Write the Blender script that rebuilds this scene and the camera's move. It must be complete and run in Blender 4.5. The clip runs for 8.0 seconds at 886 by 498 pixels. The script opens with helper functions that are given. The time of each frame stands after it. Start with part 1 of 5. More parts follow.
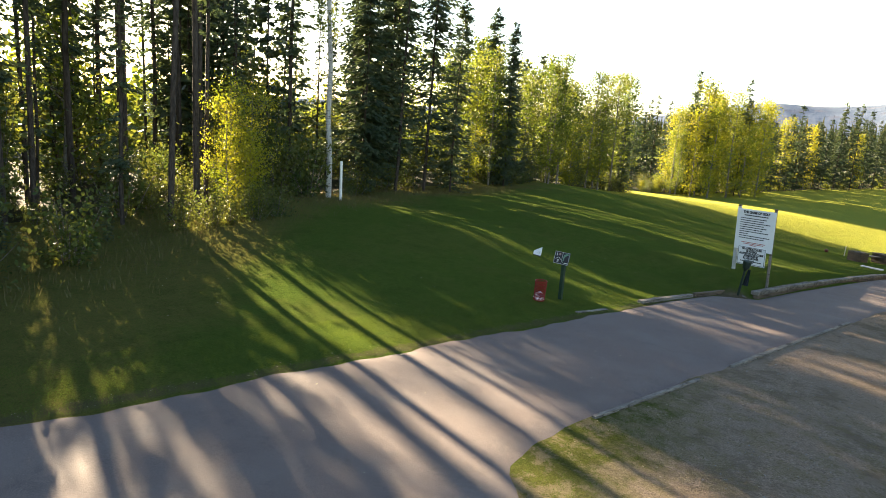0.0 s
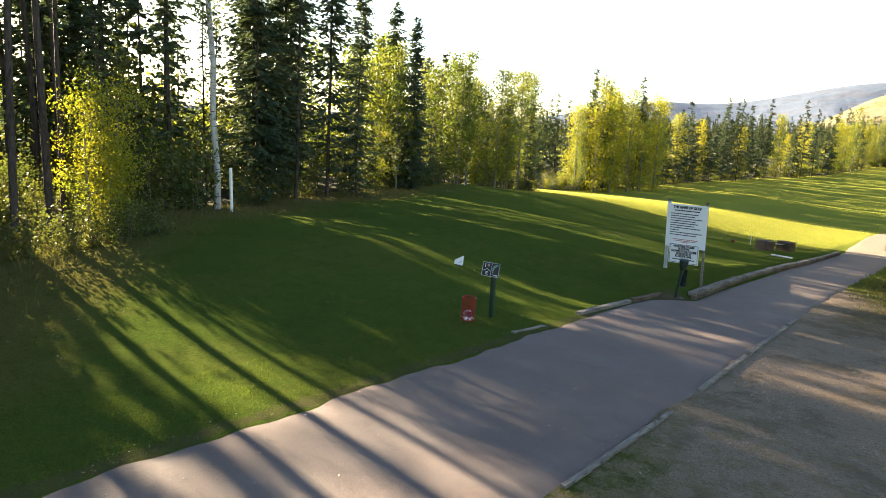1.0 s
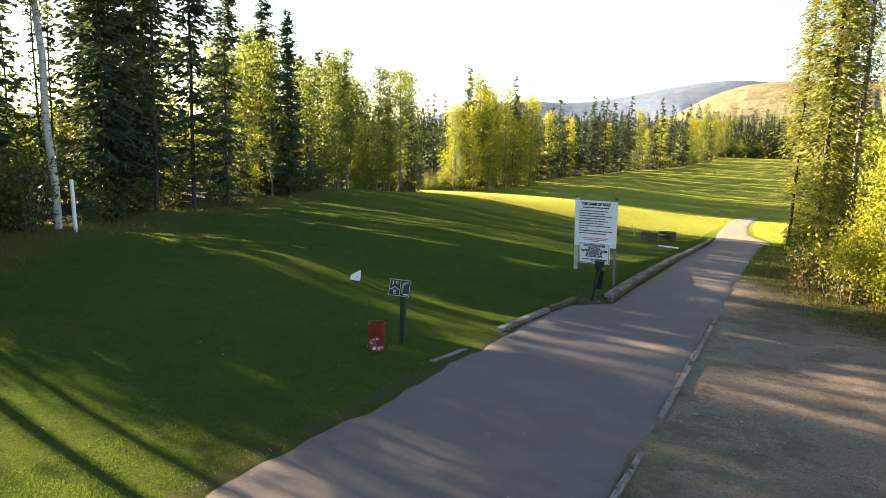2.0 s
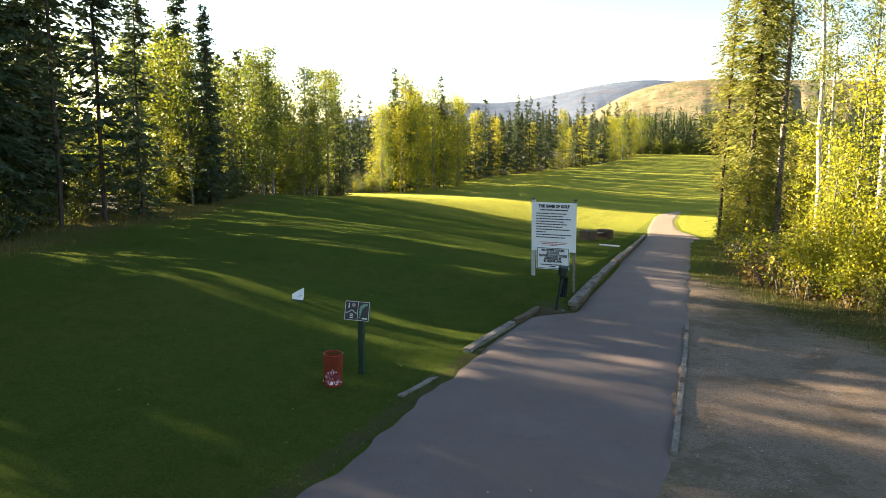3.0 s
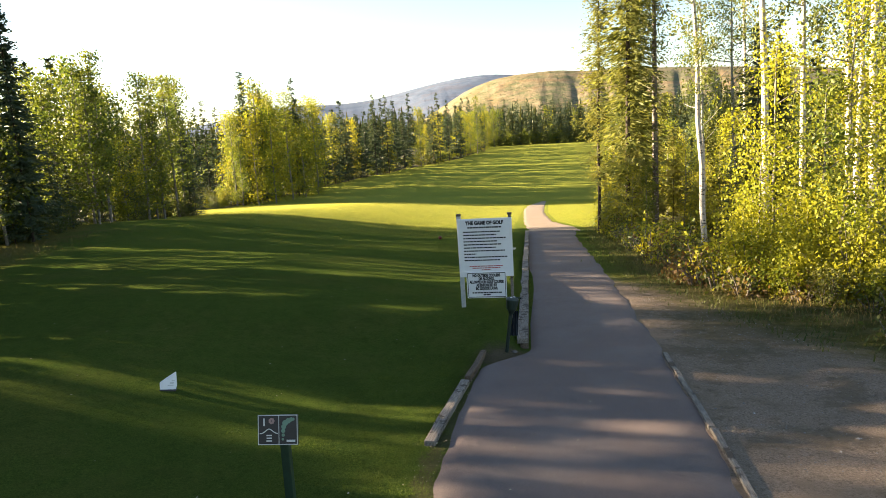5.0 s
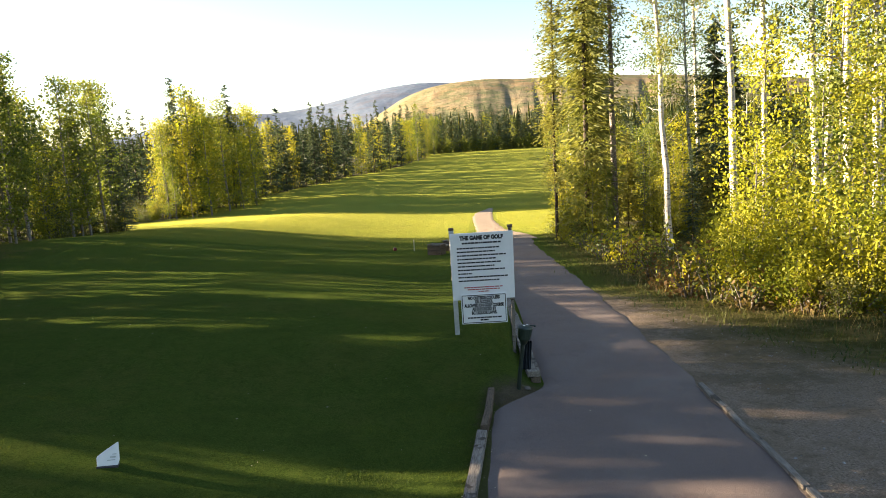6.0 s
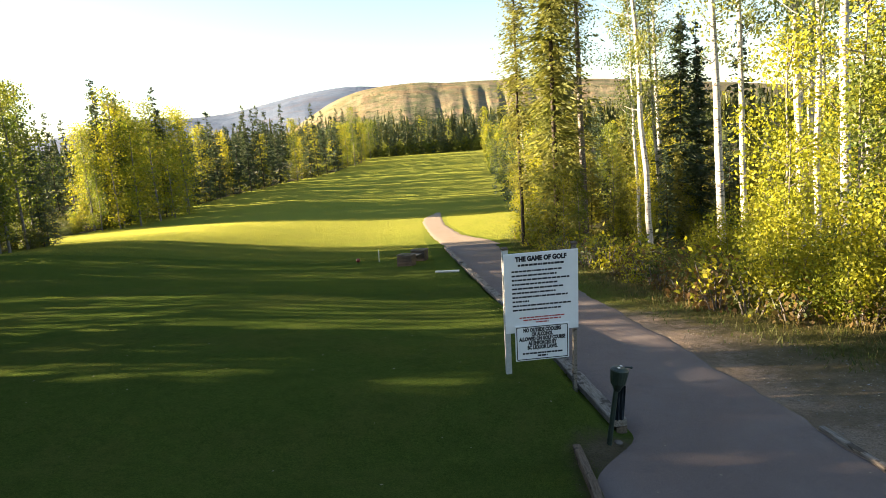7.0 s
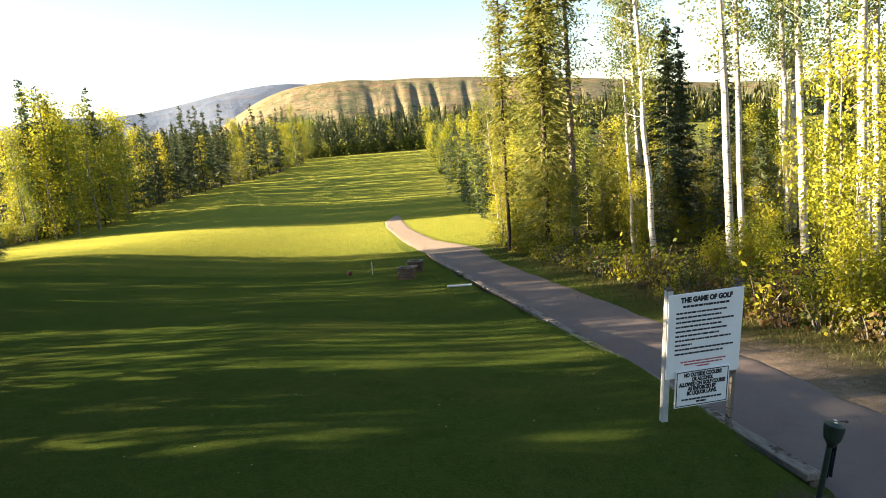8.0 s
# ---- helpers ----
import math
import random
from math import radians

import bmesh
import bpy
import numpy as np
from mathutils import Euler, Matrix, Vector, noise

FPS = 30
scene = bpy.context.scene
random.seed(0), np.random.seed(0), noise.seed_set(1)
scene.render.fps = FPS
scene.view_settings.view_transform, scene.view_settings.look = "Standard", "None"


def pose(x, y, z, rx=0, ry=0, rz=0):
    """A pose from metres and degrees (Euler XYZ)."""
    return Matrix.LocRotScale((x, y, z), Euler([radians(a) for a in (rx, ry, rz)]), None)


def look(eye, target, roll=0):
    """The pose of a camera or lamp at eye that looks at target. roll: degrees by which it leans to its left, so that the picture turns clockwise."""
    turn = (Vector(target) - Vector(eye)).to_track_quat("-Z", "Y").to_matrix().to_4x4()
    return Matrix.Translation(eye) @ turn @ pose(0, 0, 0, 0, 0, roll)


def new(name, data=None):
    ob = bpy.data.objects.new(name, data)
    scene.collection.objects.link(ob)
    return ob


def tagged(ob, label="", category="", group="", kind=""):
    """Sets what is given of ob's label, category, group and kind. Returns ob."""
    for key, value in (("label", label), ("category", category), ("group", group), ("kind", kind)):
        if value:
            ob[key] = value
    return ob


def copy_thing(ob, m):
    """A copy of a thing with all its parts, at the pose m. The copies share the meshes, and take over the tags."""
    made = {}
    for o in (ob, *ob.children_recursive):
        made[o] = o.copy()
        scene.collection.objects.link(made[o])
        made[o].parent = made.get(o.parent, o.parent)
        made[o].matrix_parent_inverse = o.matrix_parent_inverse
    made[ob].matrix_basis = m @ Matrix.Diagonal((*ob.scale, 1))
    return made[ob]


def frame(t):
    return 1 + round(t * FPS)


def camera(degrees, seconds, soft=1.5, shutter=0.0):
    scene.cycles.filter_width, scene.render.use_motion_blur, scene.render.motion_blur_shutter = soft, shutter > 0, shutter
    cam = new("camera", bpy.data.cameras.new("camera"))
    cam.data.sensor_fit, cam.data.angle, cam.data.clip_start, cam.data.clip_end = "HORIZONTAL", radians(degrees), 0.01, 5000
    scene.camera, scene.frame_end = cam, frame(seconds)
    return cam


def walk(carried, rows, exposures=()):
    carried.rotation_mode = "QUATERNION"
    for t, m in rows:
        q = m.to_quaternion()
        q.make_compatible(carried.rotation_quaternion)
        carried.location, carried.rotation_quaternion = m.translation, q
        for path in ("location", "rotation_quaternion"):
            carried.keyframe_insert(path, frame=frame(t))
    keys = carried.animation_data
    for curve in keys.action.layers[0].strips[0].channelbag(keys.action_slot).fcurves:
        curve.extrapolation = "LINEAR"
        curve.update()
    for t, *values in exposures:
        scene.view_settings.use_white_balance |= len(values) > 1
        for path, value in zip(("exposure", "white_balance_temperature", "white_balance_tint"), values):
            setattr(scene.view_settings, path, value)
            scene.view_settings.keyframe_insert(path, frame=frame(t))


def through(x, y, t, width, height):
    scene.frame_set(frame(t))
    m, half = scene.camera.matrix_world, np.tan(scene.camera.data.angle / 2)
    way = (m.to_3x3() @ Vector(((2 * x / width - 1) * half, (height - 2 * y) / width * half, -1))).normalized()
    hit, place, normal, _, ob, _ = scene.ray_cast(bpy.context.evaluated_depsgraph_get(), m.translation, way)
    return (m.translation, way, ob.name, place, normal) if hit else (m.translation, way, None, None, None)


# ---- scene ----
# ---- camera and its walk ----
cam = camera(68.0, 8.0, soft=0.8)
ROWS = [  # seconds, eye x y z, yaw to the left of +y, pitch, roll
    (0.0, 0.653, -1.946, 3.856, 48.60, -10.90, 4.20),
    (0.5, -0.288, -1.127, 3.736, 44.40, -10.48, 3.45),
    (1.0, -1.094, -0.443, 3.647, 40.52, -10.12, 2.75),
    (1.5, -1.918, 0.296, 3.569, 35.28, -9.84, 1.95),
    (2.0, -2.663, 0.914, 3.501, 29.98, -9.58, 1.35),
    (3.5, -4.369, 2.411, 3.469, 21.32, -9.36, -0.20),
    (4.0, -4.947, 3.097, 3.506, 18.68, -9.36, -1.02),
    (4.5, -5.498, 3.801, 3.578, 14.74, -9.50, -2.12),
    (5.0, -5.970, 4.566, 3.646, 11.32, -9.68, -3.18),
    (6.5, -8.012, 7.226, 3.579, 3.21, -9.27, -3.84),
    (7.0, -9.076, 8.182, 3.682, -0.02, -9.42, -4.20),
    (7.5, -10.613, 8.587, 4.095, -3.81, -9.88, -4.45),
    (8.0, -11.947, 9.411, 4.344, -5.77, -10.05, -4.60),
]


def aimed(x, y, z, yaw, pitch, roll):
    yaw, pitch = radians(yaw), radians(pitch)
    ahead = Vector((-math.sin(yaw) * math.cos(pitch), math.cos(yaw) * math.cos(pitch), math.sin(pitch)))
    return look((x, y, z), Vector((x, y, z)) + ahead * 10, roll)


walk(cam, [(t, aimed(*row)) for t, *row in ROWS], ((0.0, 3.46, 6850, 13.5), (2.0, 3.40, 6850, 13.5), (3.5, 3.25, 6850, 14.0), (5.0, 3.15, 6850, 15.5), (8.0, 3.14, 6850, 15.5)))

# ---- world, sun, exposure ----
SUN_AZ, SUN_EL = 83.0, 12.0  # degrees left of +y, degrees above the horizon
world = bpy.data.worlds.new("sky")
scene.world = world
world.use_nodes = True
wn = world.node_tree.nodes
sky = wn.new("ShaderNodeTexSky")
sky.sky_type = "NISHITA"
sky.sun_disc = False
sky.sun_elevation = radians(SUN_EL)
sky.sun_rotation = radians(-SUN_AZ)
sky.air_density, sky.dust_density, sky.ozone_density = 1.0, 0.4, 1.5
wn["Background"].inputs["Strength"].default_value = 0.044
world.node_tree.links.new(sky.outputs["Color"], wn["Background"].inputs["Color"])

sun = new("sun", bpy.data.lights.new("sun", "SUN"))
sun.data.energy, sun.data.angle, sun.data.color = 5.0, radians(0.6), (1.0, 0.83, 0.57)
to_sun = Vector((-math.sin(radians(SUN_AZ)) * math.cos(radians(SUN_EL)), math.cos(radians(SUN_AZ)) * math.cos(radians(SUN_EL)), math.sin(radians(SUN_EL))))
sun.matrix_world = look((0, 0, 60), Vector((0, 0, 60)) - to_sun)


# ---- materials ----
class Mat:
    """A small builder of node materials."""

    def __init__(self, name, rough=0.8, spec=0.3, metal=0.0):
        self.m = bpy.data.materials.new(name)
        self.m.use_nodes = True
        self.t = self.m.node_tree
        self.b = self.t.nodes["Principled BSDF"]
        self.b.inputs["Roughness"].default_value = rough
        self.b.inputs["Specular IOR Level"].default_value = spec
        self.b.inputs["Metallic"].default_value = metal
        self.coord = None

    def node(self, kind, **inputs):
        n = self.t.nodes.new(kind)
        for key, value in inputs.items():
            self.put(n.inputs[key.replace("_", " ")], value)
        return n

    def put(self, socket, value):
        if isinstance(value, bpy.types.NodeSocket):
            self.t.links.new(value, socket)
        elif isinstance(value, tuple) and len(value) == 3 and socket.type == "RGBA":
            socket.default_value = (*value, 1)
        else:
            socket.default_value = value

    def place(self):
        if self.coord is None:
            self.coord = self.t.nodes.new("ShaderNodeNewGeometry").outputs["Position"]
        return self.coord

    def local(self):
        return self.t.nodes.new("ShaderNodeTexCoord").outputs["Object"]

    def noise(self, scale, detail=4.0, rough=0.6, at=None, squash=None):
        at = at or self.place()
        if squash:
            n = self.t.nodes.new("ShaderNodeVectorMath")
            n.operation = "MULTIPLY"
            self.put(n.inputs[0], at)
            n.inputs[1].default_value = squash
            at = n.outputs[0]
        n = self.node("ShaderNodeTexNoise", Scale=scale, Detail=detail, Roughness=rough, Vector=at)
        return n.outputs["Fac"]

    def ramp(self, fac, low, high):
        n = self.t.nodes.new("ShaderNodeMapRange")
        self.put(n.inputs["Value"], fac)
        n.inputs["From Min"].default_value, n.inputs["From Max"].default_value = low, high
        n.interpolation_type = "SMOOTHSTEP"
        return n.outputs["Result"]

    def mix(self, fac, a, b, mode="MIX"):
        n = self.t.nodes.new("ShaderNodeMix")
        n.data_type, n.blend_type = "RGBA", mode
        for socket, value in ((n.inputs[0], fac), (n.inputs[6], a), (n.inputs[7], b)):
            self.put(socket, value)
        return n.outputs[2]

    def math(self, op, a, b=0.0):
        n = self.t.nodes.new("ShaderNodeMath")
        n.operation = op
        self.put(n.inputs[0], a)
        self.put(n.inputs[1], b)
        return n.outputs[0]

    def axis(self, which, at=None):
        n = self.t.nodes.new("ShaderNodeSeparateXYZ")
        self.put(n.inputs[0], at or self.place())
        return n.outputs[which]

    def island(self):
        return self.t.nodes.new("ShaderNodeNewGeometry").outputs["Random Per Island"]

    def chance(self):
        return self.t.nodes.new("ShaderNodeObjectInfo").outputs["Random"]

    def color(self, value):
        self.put(self.b.inputs["Base Color"], value)
        return self

    def bump(self, height, strength=0.5, distance=0.02):
        n = self.node("ShaderNodeBump", Height=height)
        n.inputs["Strength"].default_value, n.inputs["Distance"].default_value = strength, distance
        self.t.links.new(n.outputs["Normal"], self.b.inputs["Normal"])
        return self


def plain(name, rgb, rough=0.6, spec=0.3, metal=0.0, spread=0.25, scale=14.0, bump=0.15):
    m = Mat(name, rough, spec, metal)
    fine, broad = m.noise(scale, 5, 0.65, m.local()), m.noise(scale / 7, 3, 0.6, m.local())
    dark = tuple(c * (1 - spread) for c in rgb)
    light = tuple(min(1, c * (1 + spread * 0.6)) for c in rgb)
    m.color(m.mix(m.ramp(m.math("ADD", m.math("MULTIPLY", fine, 0.5), m.math("MULTIPLY", broad, 0.5)), 0.3, 0.7), dark, light))
    m.bump(fine, bump, 0.01)
    return m.m


def leaf_material(name, a, b, c, through=0.5):
    """Leaves: three hues by leaf and by tree, light shining through."""
    m = Mat(name, 0.55, 0.25)
    hue = m.mix(m.ramp(m.island(), 0.0, 1.0), a, b)
    hue = m.mix(m.ramp(m.chance(), 0.35, 1.0), hue, m.mix(m.island(), b, c))
    hue = m.mix(m.ramp(m.noise(0.6, 2), 0.42, 0.62), hue, m.mix(0.5, hue, c))
    m.color(hue)
    tr = m.node("ShaderNodeBsdfTranslucent", Color=m.mix(0.5, hue, m.mix(1.0, hue, (1.3, 1.25, 0.5), "MULTIPLY")))
    mixer = m.node("ShaderNodeMixShader", Fac=through)
    m.t.links.new(m.b.outputs[0], mixer.inputs[1])
    m.t.links.new(tr.outputs[0], mixer.inputs[2])
    m.t.links.new(mixer.outputs[0], m.t.nodes["Material Output"].inputs["Surface"])
    return m.m


# ---- lie of the land ----
KNOT_Y = (-60, -10, 0, 9, 16, 26, 37, 49, 66, 86, 110, 145, 180, 230, 400)
KNOT_Z = (1.4, 0.4, 0.2, 0.0, -0.25, -1.0, -2.05, -3.05, -4.1, -4.9, -4.6, -2.9, -1.0, 1.2, 2.0)


def step(a, b, x):
    t = np.clip((np.asarray(x, float) - a) / (b - a), 0, 1)
    return t * t * (3 - 2 * t)


def ground_z(x, y):
    """Height of the land: the fall along the path, the raised tee, the drop to the valley."""
    x, y = np.asarray(x, float), np.asarray(y, float)
    z = sum(np.interp(y + d, KNOT_Y, KNOT_Z) for d in (-4, -2, 0, 2, 4)) / 5
    inside = -7.75 - 0.062 * np.clip(y - 16, 0, None) * step(15, 17, y)
    z = z + 0.62 * step(-0.6, -7.5, x - inside) * step(-34, -20, x) * step(2, 11, y) * step(42, 20, y)
    z = z + 0.22 * step(0, -0.22, x + 7.02 + 0.062 * np.clip(y - 16, 0, None)) * step(15.6, 16.4, y) * step(49, 40, y)
    z = z + 0.31 * step(-7.02, -7.6, x) * step(-15, -9.5, x) * step(15.9, 17.2, y) * step(28, 20, y)
    z = z + 0.025 * np.sin(x * 0.31 + 0.4 * np.sin(y * 0.17)) * step(-7.5, -12, x) + 0.02 * np.sin(y * 0.43 + x * 0.2) * step(-7.5, -12, x)
    z = z + 0.06 * step(-3.6, -1, x) * np.sin(x * 1.3 + y * 0.7) + 0.5 * step(2, 14, x)
    z = z + 1.7 * step(-13, -33, x) * step(14, 42, y) * step(92, 58, y) + 0.7 * step(-13, -33, x) * step(60, 92, y) * step(150, 110, y)
    r = np.hypot(x, y)
    z = z - 55 * step(330, 1300, r) - 14 * step(-75, -200, x) * step(330, 150, r)
    return z


def gz(x, y):
    return float(ground_z(x, y))


def quick_mesh(name, verts, faces, smooth=False):
    verts, faces = np.asarray(verts, np.float32), np.asarray(faces, np.int32)
    me = bpy.data.meshes.new(name)
    n, k = faces.shape
    me.vertices.add(len(verts))
    me.vertices.foreach_set("co", verts.ravel())
    me.loops.add(n * k)
    me.loops.foreach_set("vertex_index", faces.ravel())
    me.polygons.add(n)
    me.polygons.foreach_set("loop_start", np.arange(0, n * k, k, dtype=np.int32))
    me.polygons.foreach_set("loop_total", np.full(n, k, np.int32))
    me.polygons.foreach_set("use_smooth", np.full(n, smooth))
    me.update(calc_edges=True)
    me.validate()
    return me


def grid_sheet(xs, ys, fz, keep=None):
    """A sheet over a grid of xs and ys with heights fz(x, y)."""
    gx, gy = np.meshgrid(xs, ys)
    v = np.stack([gx, gy, fz(gx, gy)], -1).reshape(-1, 3)
    w, hgt = len(xs), len(ys)
    i = (np.arange(hgt - 1)[:, None] * w + np.arange(w - 1)).ravel()
    f = np.stack([i, i + 1, i + w + 1, i + w], -1)
    return v, f


def part(name, bm, material, parent=None, label=""):
    """Links a bmesh or a mesh as one object, under a thing or a part where one is given."""
    if isinstance(bm, bmesh.types.BMesh):
        me = bpy.data.meshes.new(name)
        bm.to_mesh(me)
        bm.free()
    else:
        me = bm
    if material is not None and not me.materials:
        me.materials.append(material)
    ob = new(name, me)
    if parent is not None:
        ob.parent = parent
    if label:
        tagged(ob, label)
    return ob


def box(bm, cx, cy, cz, sx, sy, sz, m=None, bevel=0.0):
    """Adds a box to bm, centre and sizes; its edges may be bevelled."""
    mat = (m or Matrix.Identity(4)) @ Matrix.Translation((cx, cy, cz)) @ Matrix.Diagonal((sx, sy, sz, 1))
    made = bmesh.ops.create_cube(bm, size=1, matrix=mat)["verts"]
    if bevel:
        edges = list({e for v in made for e in v.link_edges})
        bmesh.ops.bevel(bm, geom=edges, offset=bevel, segments=2, affect="EDGES", profile=0.6)
    return bm


def rod(bm, a, b, r1, r2=None, n=10):
    """Adds a tapered rod from a to b."""
    a, b = Vector(a), Vector(b)
    turn = (b - a).to_track_quat("Z", "Y").to_matrix().to_4x4()
    bmesh.ops.create_cone(bm, cap_ends=True, segments=n, radius1=r1, radius2=r1 if r2 is None else r2, depth=(b - a).length, matrix=Matrix.Translation((a + b) / 2) @ turn)
    return bm


def tube(points, radii, n=7):
    """Verts and quads of a tube along points."""
    points = np.asarray(points, float)
    k = len(points)
    d = np.gradient(points, axis=0)
    d /= np.linalg.norm(d, axis=1, keepdims=True) + 1e-9
    side = np.cross(d, (0.31, 0.95, 0.05))
    side /= np.linalg.norm(side, axis=1, keepdims=True) + 1e-9
    other = np.cross(d, side)
    a = np.linspace(0, 2 * np.pi, n, endpoint=False)
    ring = np.cos(a)[None, :, None] * side[:, None] + np.sin(a)[None, :, None] * other[:, None]
    v = (points[:, None] + ring * np.asarray(radii, float)[:, None, None]).reshape(-1, 3)
    i, j = np.arange(k - 1)[:, None] * n, np.arange(n)[None]
    q = np.stack([i + j, i + (j + 1) % n, i + n + (j + 1) % n, i + n + j], -1).reshape(-1, 4)
    return v, q


def joined(pieces):
    vs, fs, base = [], [], 0
    for v, q in pieces:
        vs.append(v)
        fs.append(q + base)
        base += len(v)
    return np.concatenate(vs), np.concatenate(fs)


def leaves(rng, centres, size, flat=0.0, aspect=0.62):
    """One diamond-shaped leaf at every centre, turned at random."""
    n = len(centres)
    u = rng.normal(size=(n, 3))
    u[:, 2] *= 1 - flat
    u /= np.linalg.norm(u, axis=1, keepdims=True)
    w = rng.normal(size=(n, 3))
    v = np.cross(u, w)
    v /= np.linalg.norm(v, axis=1, keepdims=True)
    s = (size * rng.uniform(0.6, 1.3, n))[:, None]
    pts = np.stack([centres - u * s, centres + v * s * aspect, centres + u * s, centres - v * s * aspect], 1).reshape(-1, 3)
    return pts, np.arange(4 * n).reshape(-1, 4)


# ---- surfaces ----
def grass_material():
    m = Mat("mown_grass", 0.9, 0.0)
    x, y = m.axis(0), m.axis(1)
    fine = m.noise(38, 6, 0.75)
    mid = m.noise(3.2, 5, 0.7)
    broad = m.noise(0.32, 4, 0.6)
    green = m.mix(m.ramp(fine, 0.35, 0.7), (0.030, 0.062, 0.013), (0.090, 0.146, 0.029))
    green = m.mix(m.ramp(mid, 0.4, 0.75), green, (0.066, 0.104, 0.022))
    dry = m.mix(m.ramp(fine, 0.3, 0.7), (0.085, 0.075, 0.026), (0.170, 0.135, 0.050))
    rough_patch = m.ramp(m.math("ADD", broad, m.math("MULTIPLY", mid, 0.25)), 0.58, 0.76)
    green = m.mix(m.math("MULTIPLY", rough_patch, 0.22), green, dry)
    # drier, unmown grass towards the wood and by the dirt
    uneven = m.math("MULTIPLY", m.math("SUBTRACT", m.math("ADD", m.math("MULTIPLY", broad, 0.6), m.math("MULTIPLY", mid, 0.4)), 0.5), 7.0)
    corner = m.ramp(m.math("ADD", m.math("ADD", m.math("MULTIPLY", x, -1.0), m.math("MULTIPLY", y, -1.15)), uneven), 6.2, 9.6)
    skirt = m.math("MULTIPLY", m.ramp(m.math("ADD", m.math("ADD", m.math("MULTIPLY", x, -1.0), m.math("MULTIPLY", y, -0.45)), uneven), 13.6, 16.4), m.ramp(y, 44.0, 34.0))
    green = m.mix(m.math("MULTIPLY", m.math("MAXIMUM", corner, skirt), 0.8), green, dry)
    east = m.ramp(m.math("ADD", x, m.math("MULTIPLY", m.math("SUBTRACT", mid, 0.5), 3.0)), -5.6, -3.6)
    green = m.mix(m.math("MULTIPLY", east, 0.6), green, dry)
    # clumps of darker and paler turf
    green = m.mix(m.math("MULTIPLY", m.ramp(m.noise(8.5, 5, 0.8), 0.50, 0.66), 0.45), green, (0.020, 0.044, 0.010))
    green = m.mix(m.math("MULTIPLY", m.ramp(m.noise(5.0, 5, 0.8), 0.54, 0.70), 0.45), green, (0.104, 0.142, 0.030))
    green = m.mix(m.math("MULTIPLY", m.ramp(m.noise(1.1, 5, 0.7), 0.5, 0.66), 0.35), green, (0.024, 0.052, 0.013))
    # the far fairway, cut short; low sunlight is put into its brighter yellow
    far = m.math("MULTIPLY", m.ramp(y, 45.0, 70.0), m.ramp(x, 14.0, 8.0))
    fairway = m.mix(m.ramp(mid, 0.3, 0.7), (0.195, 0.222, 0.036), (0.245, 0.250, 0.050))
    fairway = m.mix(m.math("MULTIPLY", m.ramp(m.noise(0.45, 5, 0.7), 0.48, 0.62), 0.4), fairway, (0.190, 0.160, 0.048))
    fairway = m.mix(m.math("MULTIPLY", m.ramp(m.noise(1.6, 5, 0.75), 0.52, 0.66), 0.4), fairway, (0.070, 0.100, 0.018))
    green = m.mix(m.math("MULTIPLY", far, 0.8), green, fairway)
    # bare trodden dirt beside the path
    edge = m.math("MULTIPLY", m.math("SUBTRACT", m.math("ADD", m.math("MULTIPLY", mid, 0.6), m.math("MULTIPLY", broad, 0.4)), 0.5), 4.0)
    right = m.ramp(m.math("ADD", m.math("ADD", x, m.math("MULTIPLY", y, 0.38)), edge), 5.6, 4.0)
    left = m.ramp(m.math("ADD", m.math("ADD", x, m.math("MULTIPLY", y, 0.35)), m.math("MULTIPLY", edge, 1.2)), -2.3, -0.7)
    side = m.math("MULTIPLY", m.ramp(x, -5.6, -5.0), m.ramp(y, 27.0, 23.0))
    soil = m.mix(m.ramp(fine, 0.3, 0.7), (0.205, 0.152, 0.130), (0.490, 0.375, 0.318))
    soil = m.mix(m.ramp(m.noise(1.4, 5, 0.7), 0.45, 0.62), soil, (0.335, 0.252, 0.207))
    soil = m.mix(m.math("MULTIPLY", m.ramp(m.noise(11, 5, 0.75), 0.54, 0.64), 0.42), soil, (0.110, 0.086, 0.070))
    soil = m.mix(m.math("MULTIPLY", m.ramp(m.noise(0.7, 6, 0.75), 0.50, 0.60), 0.5), soil, (0.150, 0.115, 0.098))
    green = m.mix(m.math("MULTIPLY", m.math("MULTIPLY", left, right), side), green, soil)
    # trodden gaps in the rough grass at the path's corner
    gaps = m.math("MULTIPLY", m.math("MULTIPLY", m.ramp(x, -4.7, -4.0), m.ramp(y, 10.0, 8.0)), m.ramp(m.noise(2.6, 6, 0.75), 0.47, 0.58))
    green = m.mix(m.math("MULTIPLY", gaps, 0.75), green, m.mix(0.5, soil, (0.20, 0.165, 0.080)))
    # leafy soil under the wood's edge by the path, shade put into its colour
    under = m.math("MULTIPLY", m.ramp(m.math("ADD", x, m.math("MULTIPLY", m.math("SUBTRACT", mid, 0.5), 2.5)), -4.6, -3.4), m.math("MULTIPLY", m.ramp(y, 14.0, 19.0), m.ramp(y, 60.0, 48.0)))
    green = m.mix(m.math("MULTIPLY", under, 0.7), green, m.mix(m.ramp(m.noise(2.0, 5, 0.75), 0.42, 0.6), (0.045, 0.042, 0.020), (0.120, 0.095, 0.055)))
    # worn soil round the ball washer and along the paving
    off = m.math("ADD", m.math("ABSOLUTE", m.math("ADD", x, 7.62)), m.math("MULTIPLY", m.math("SUBTRACT", m.noise(3.5, 5, 0.75), 0.5), 0.5))
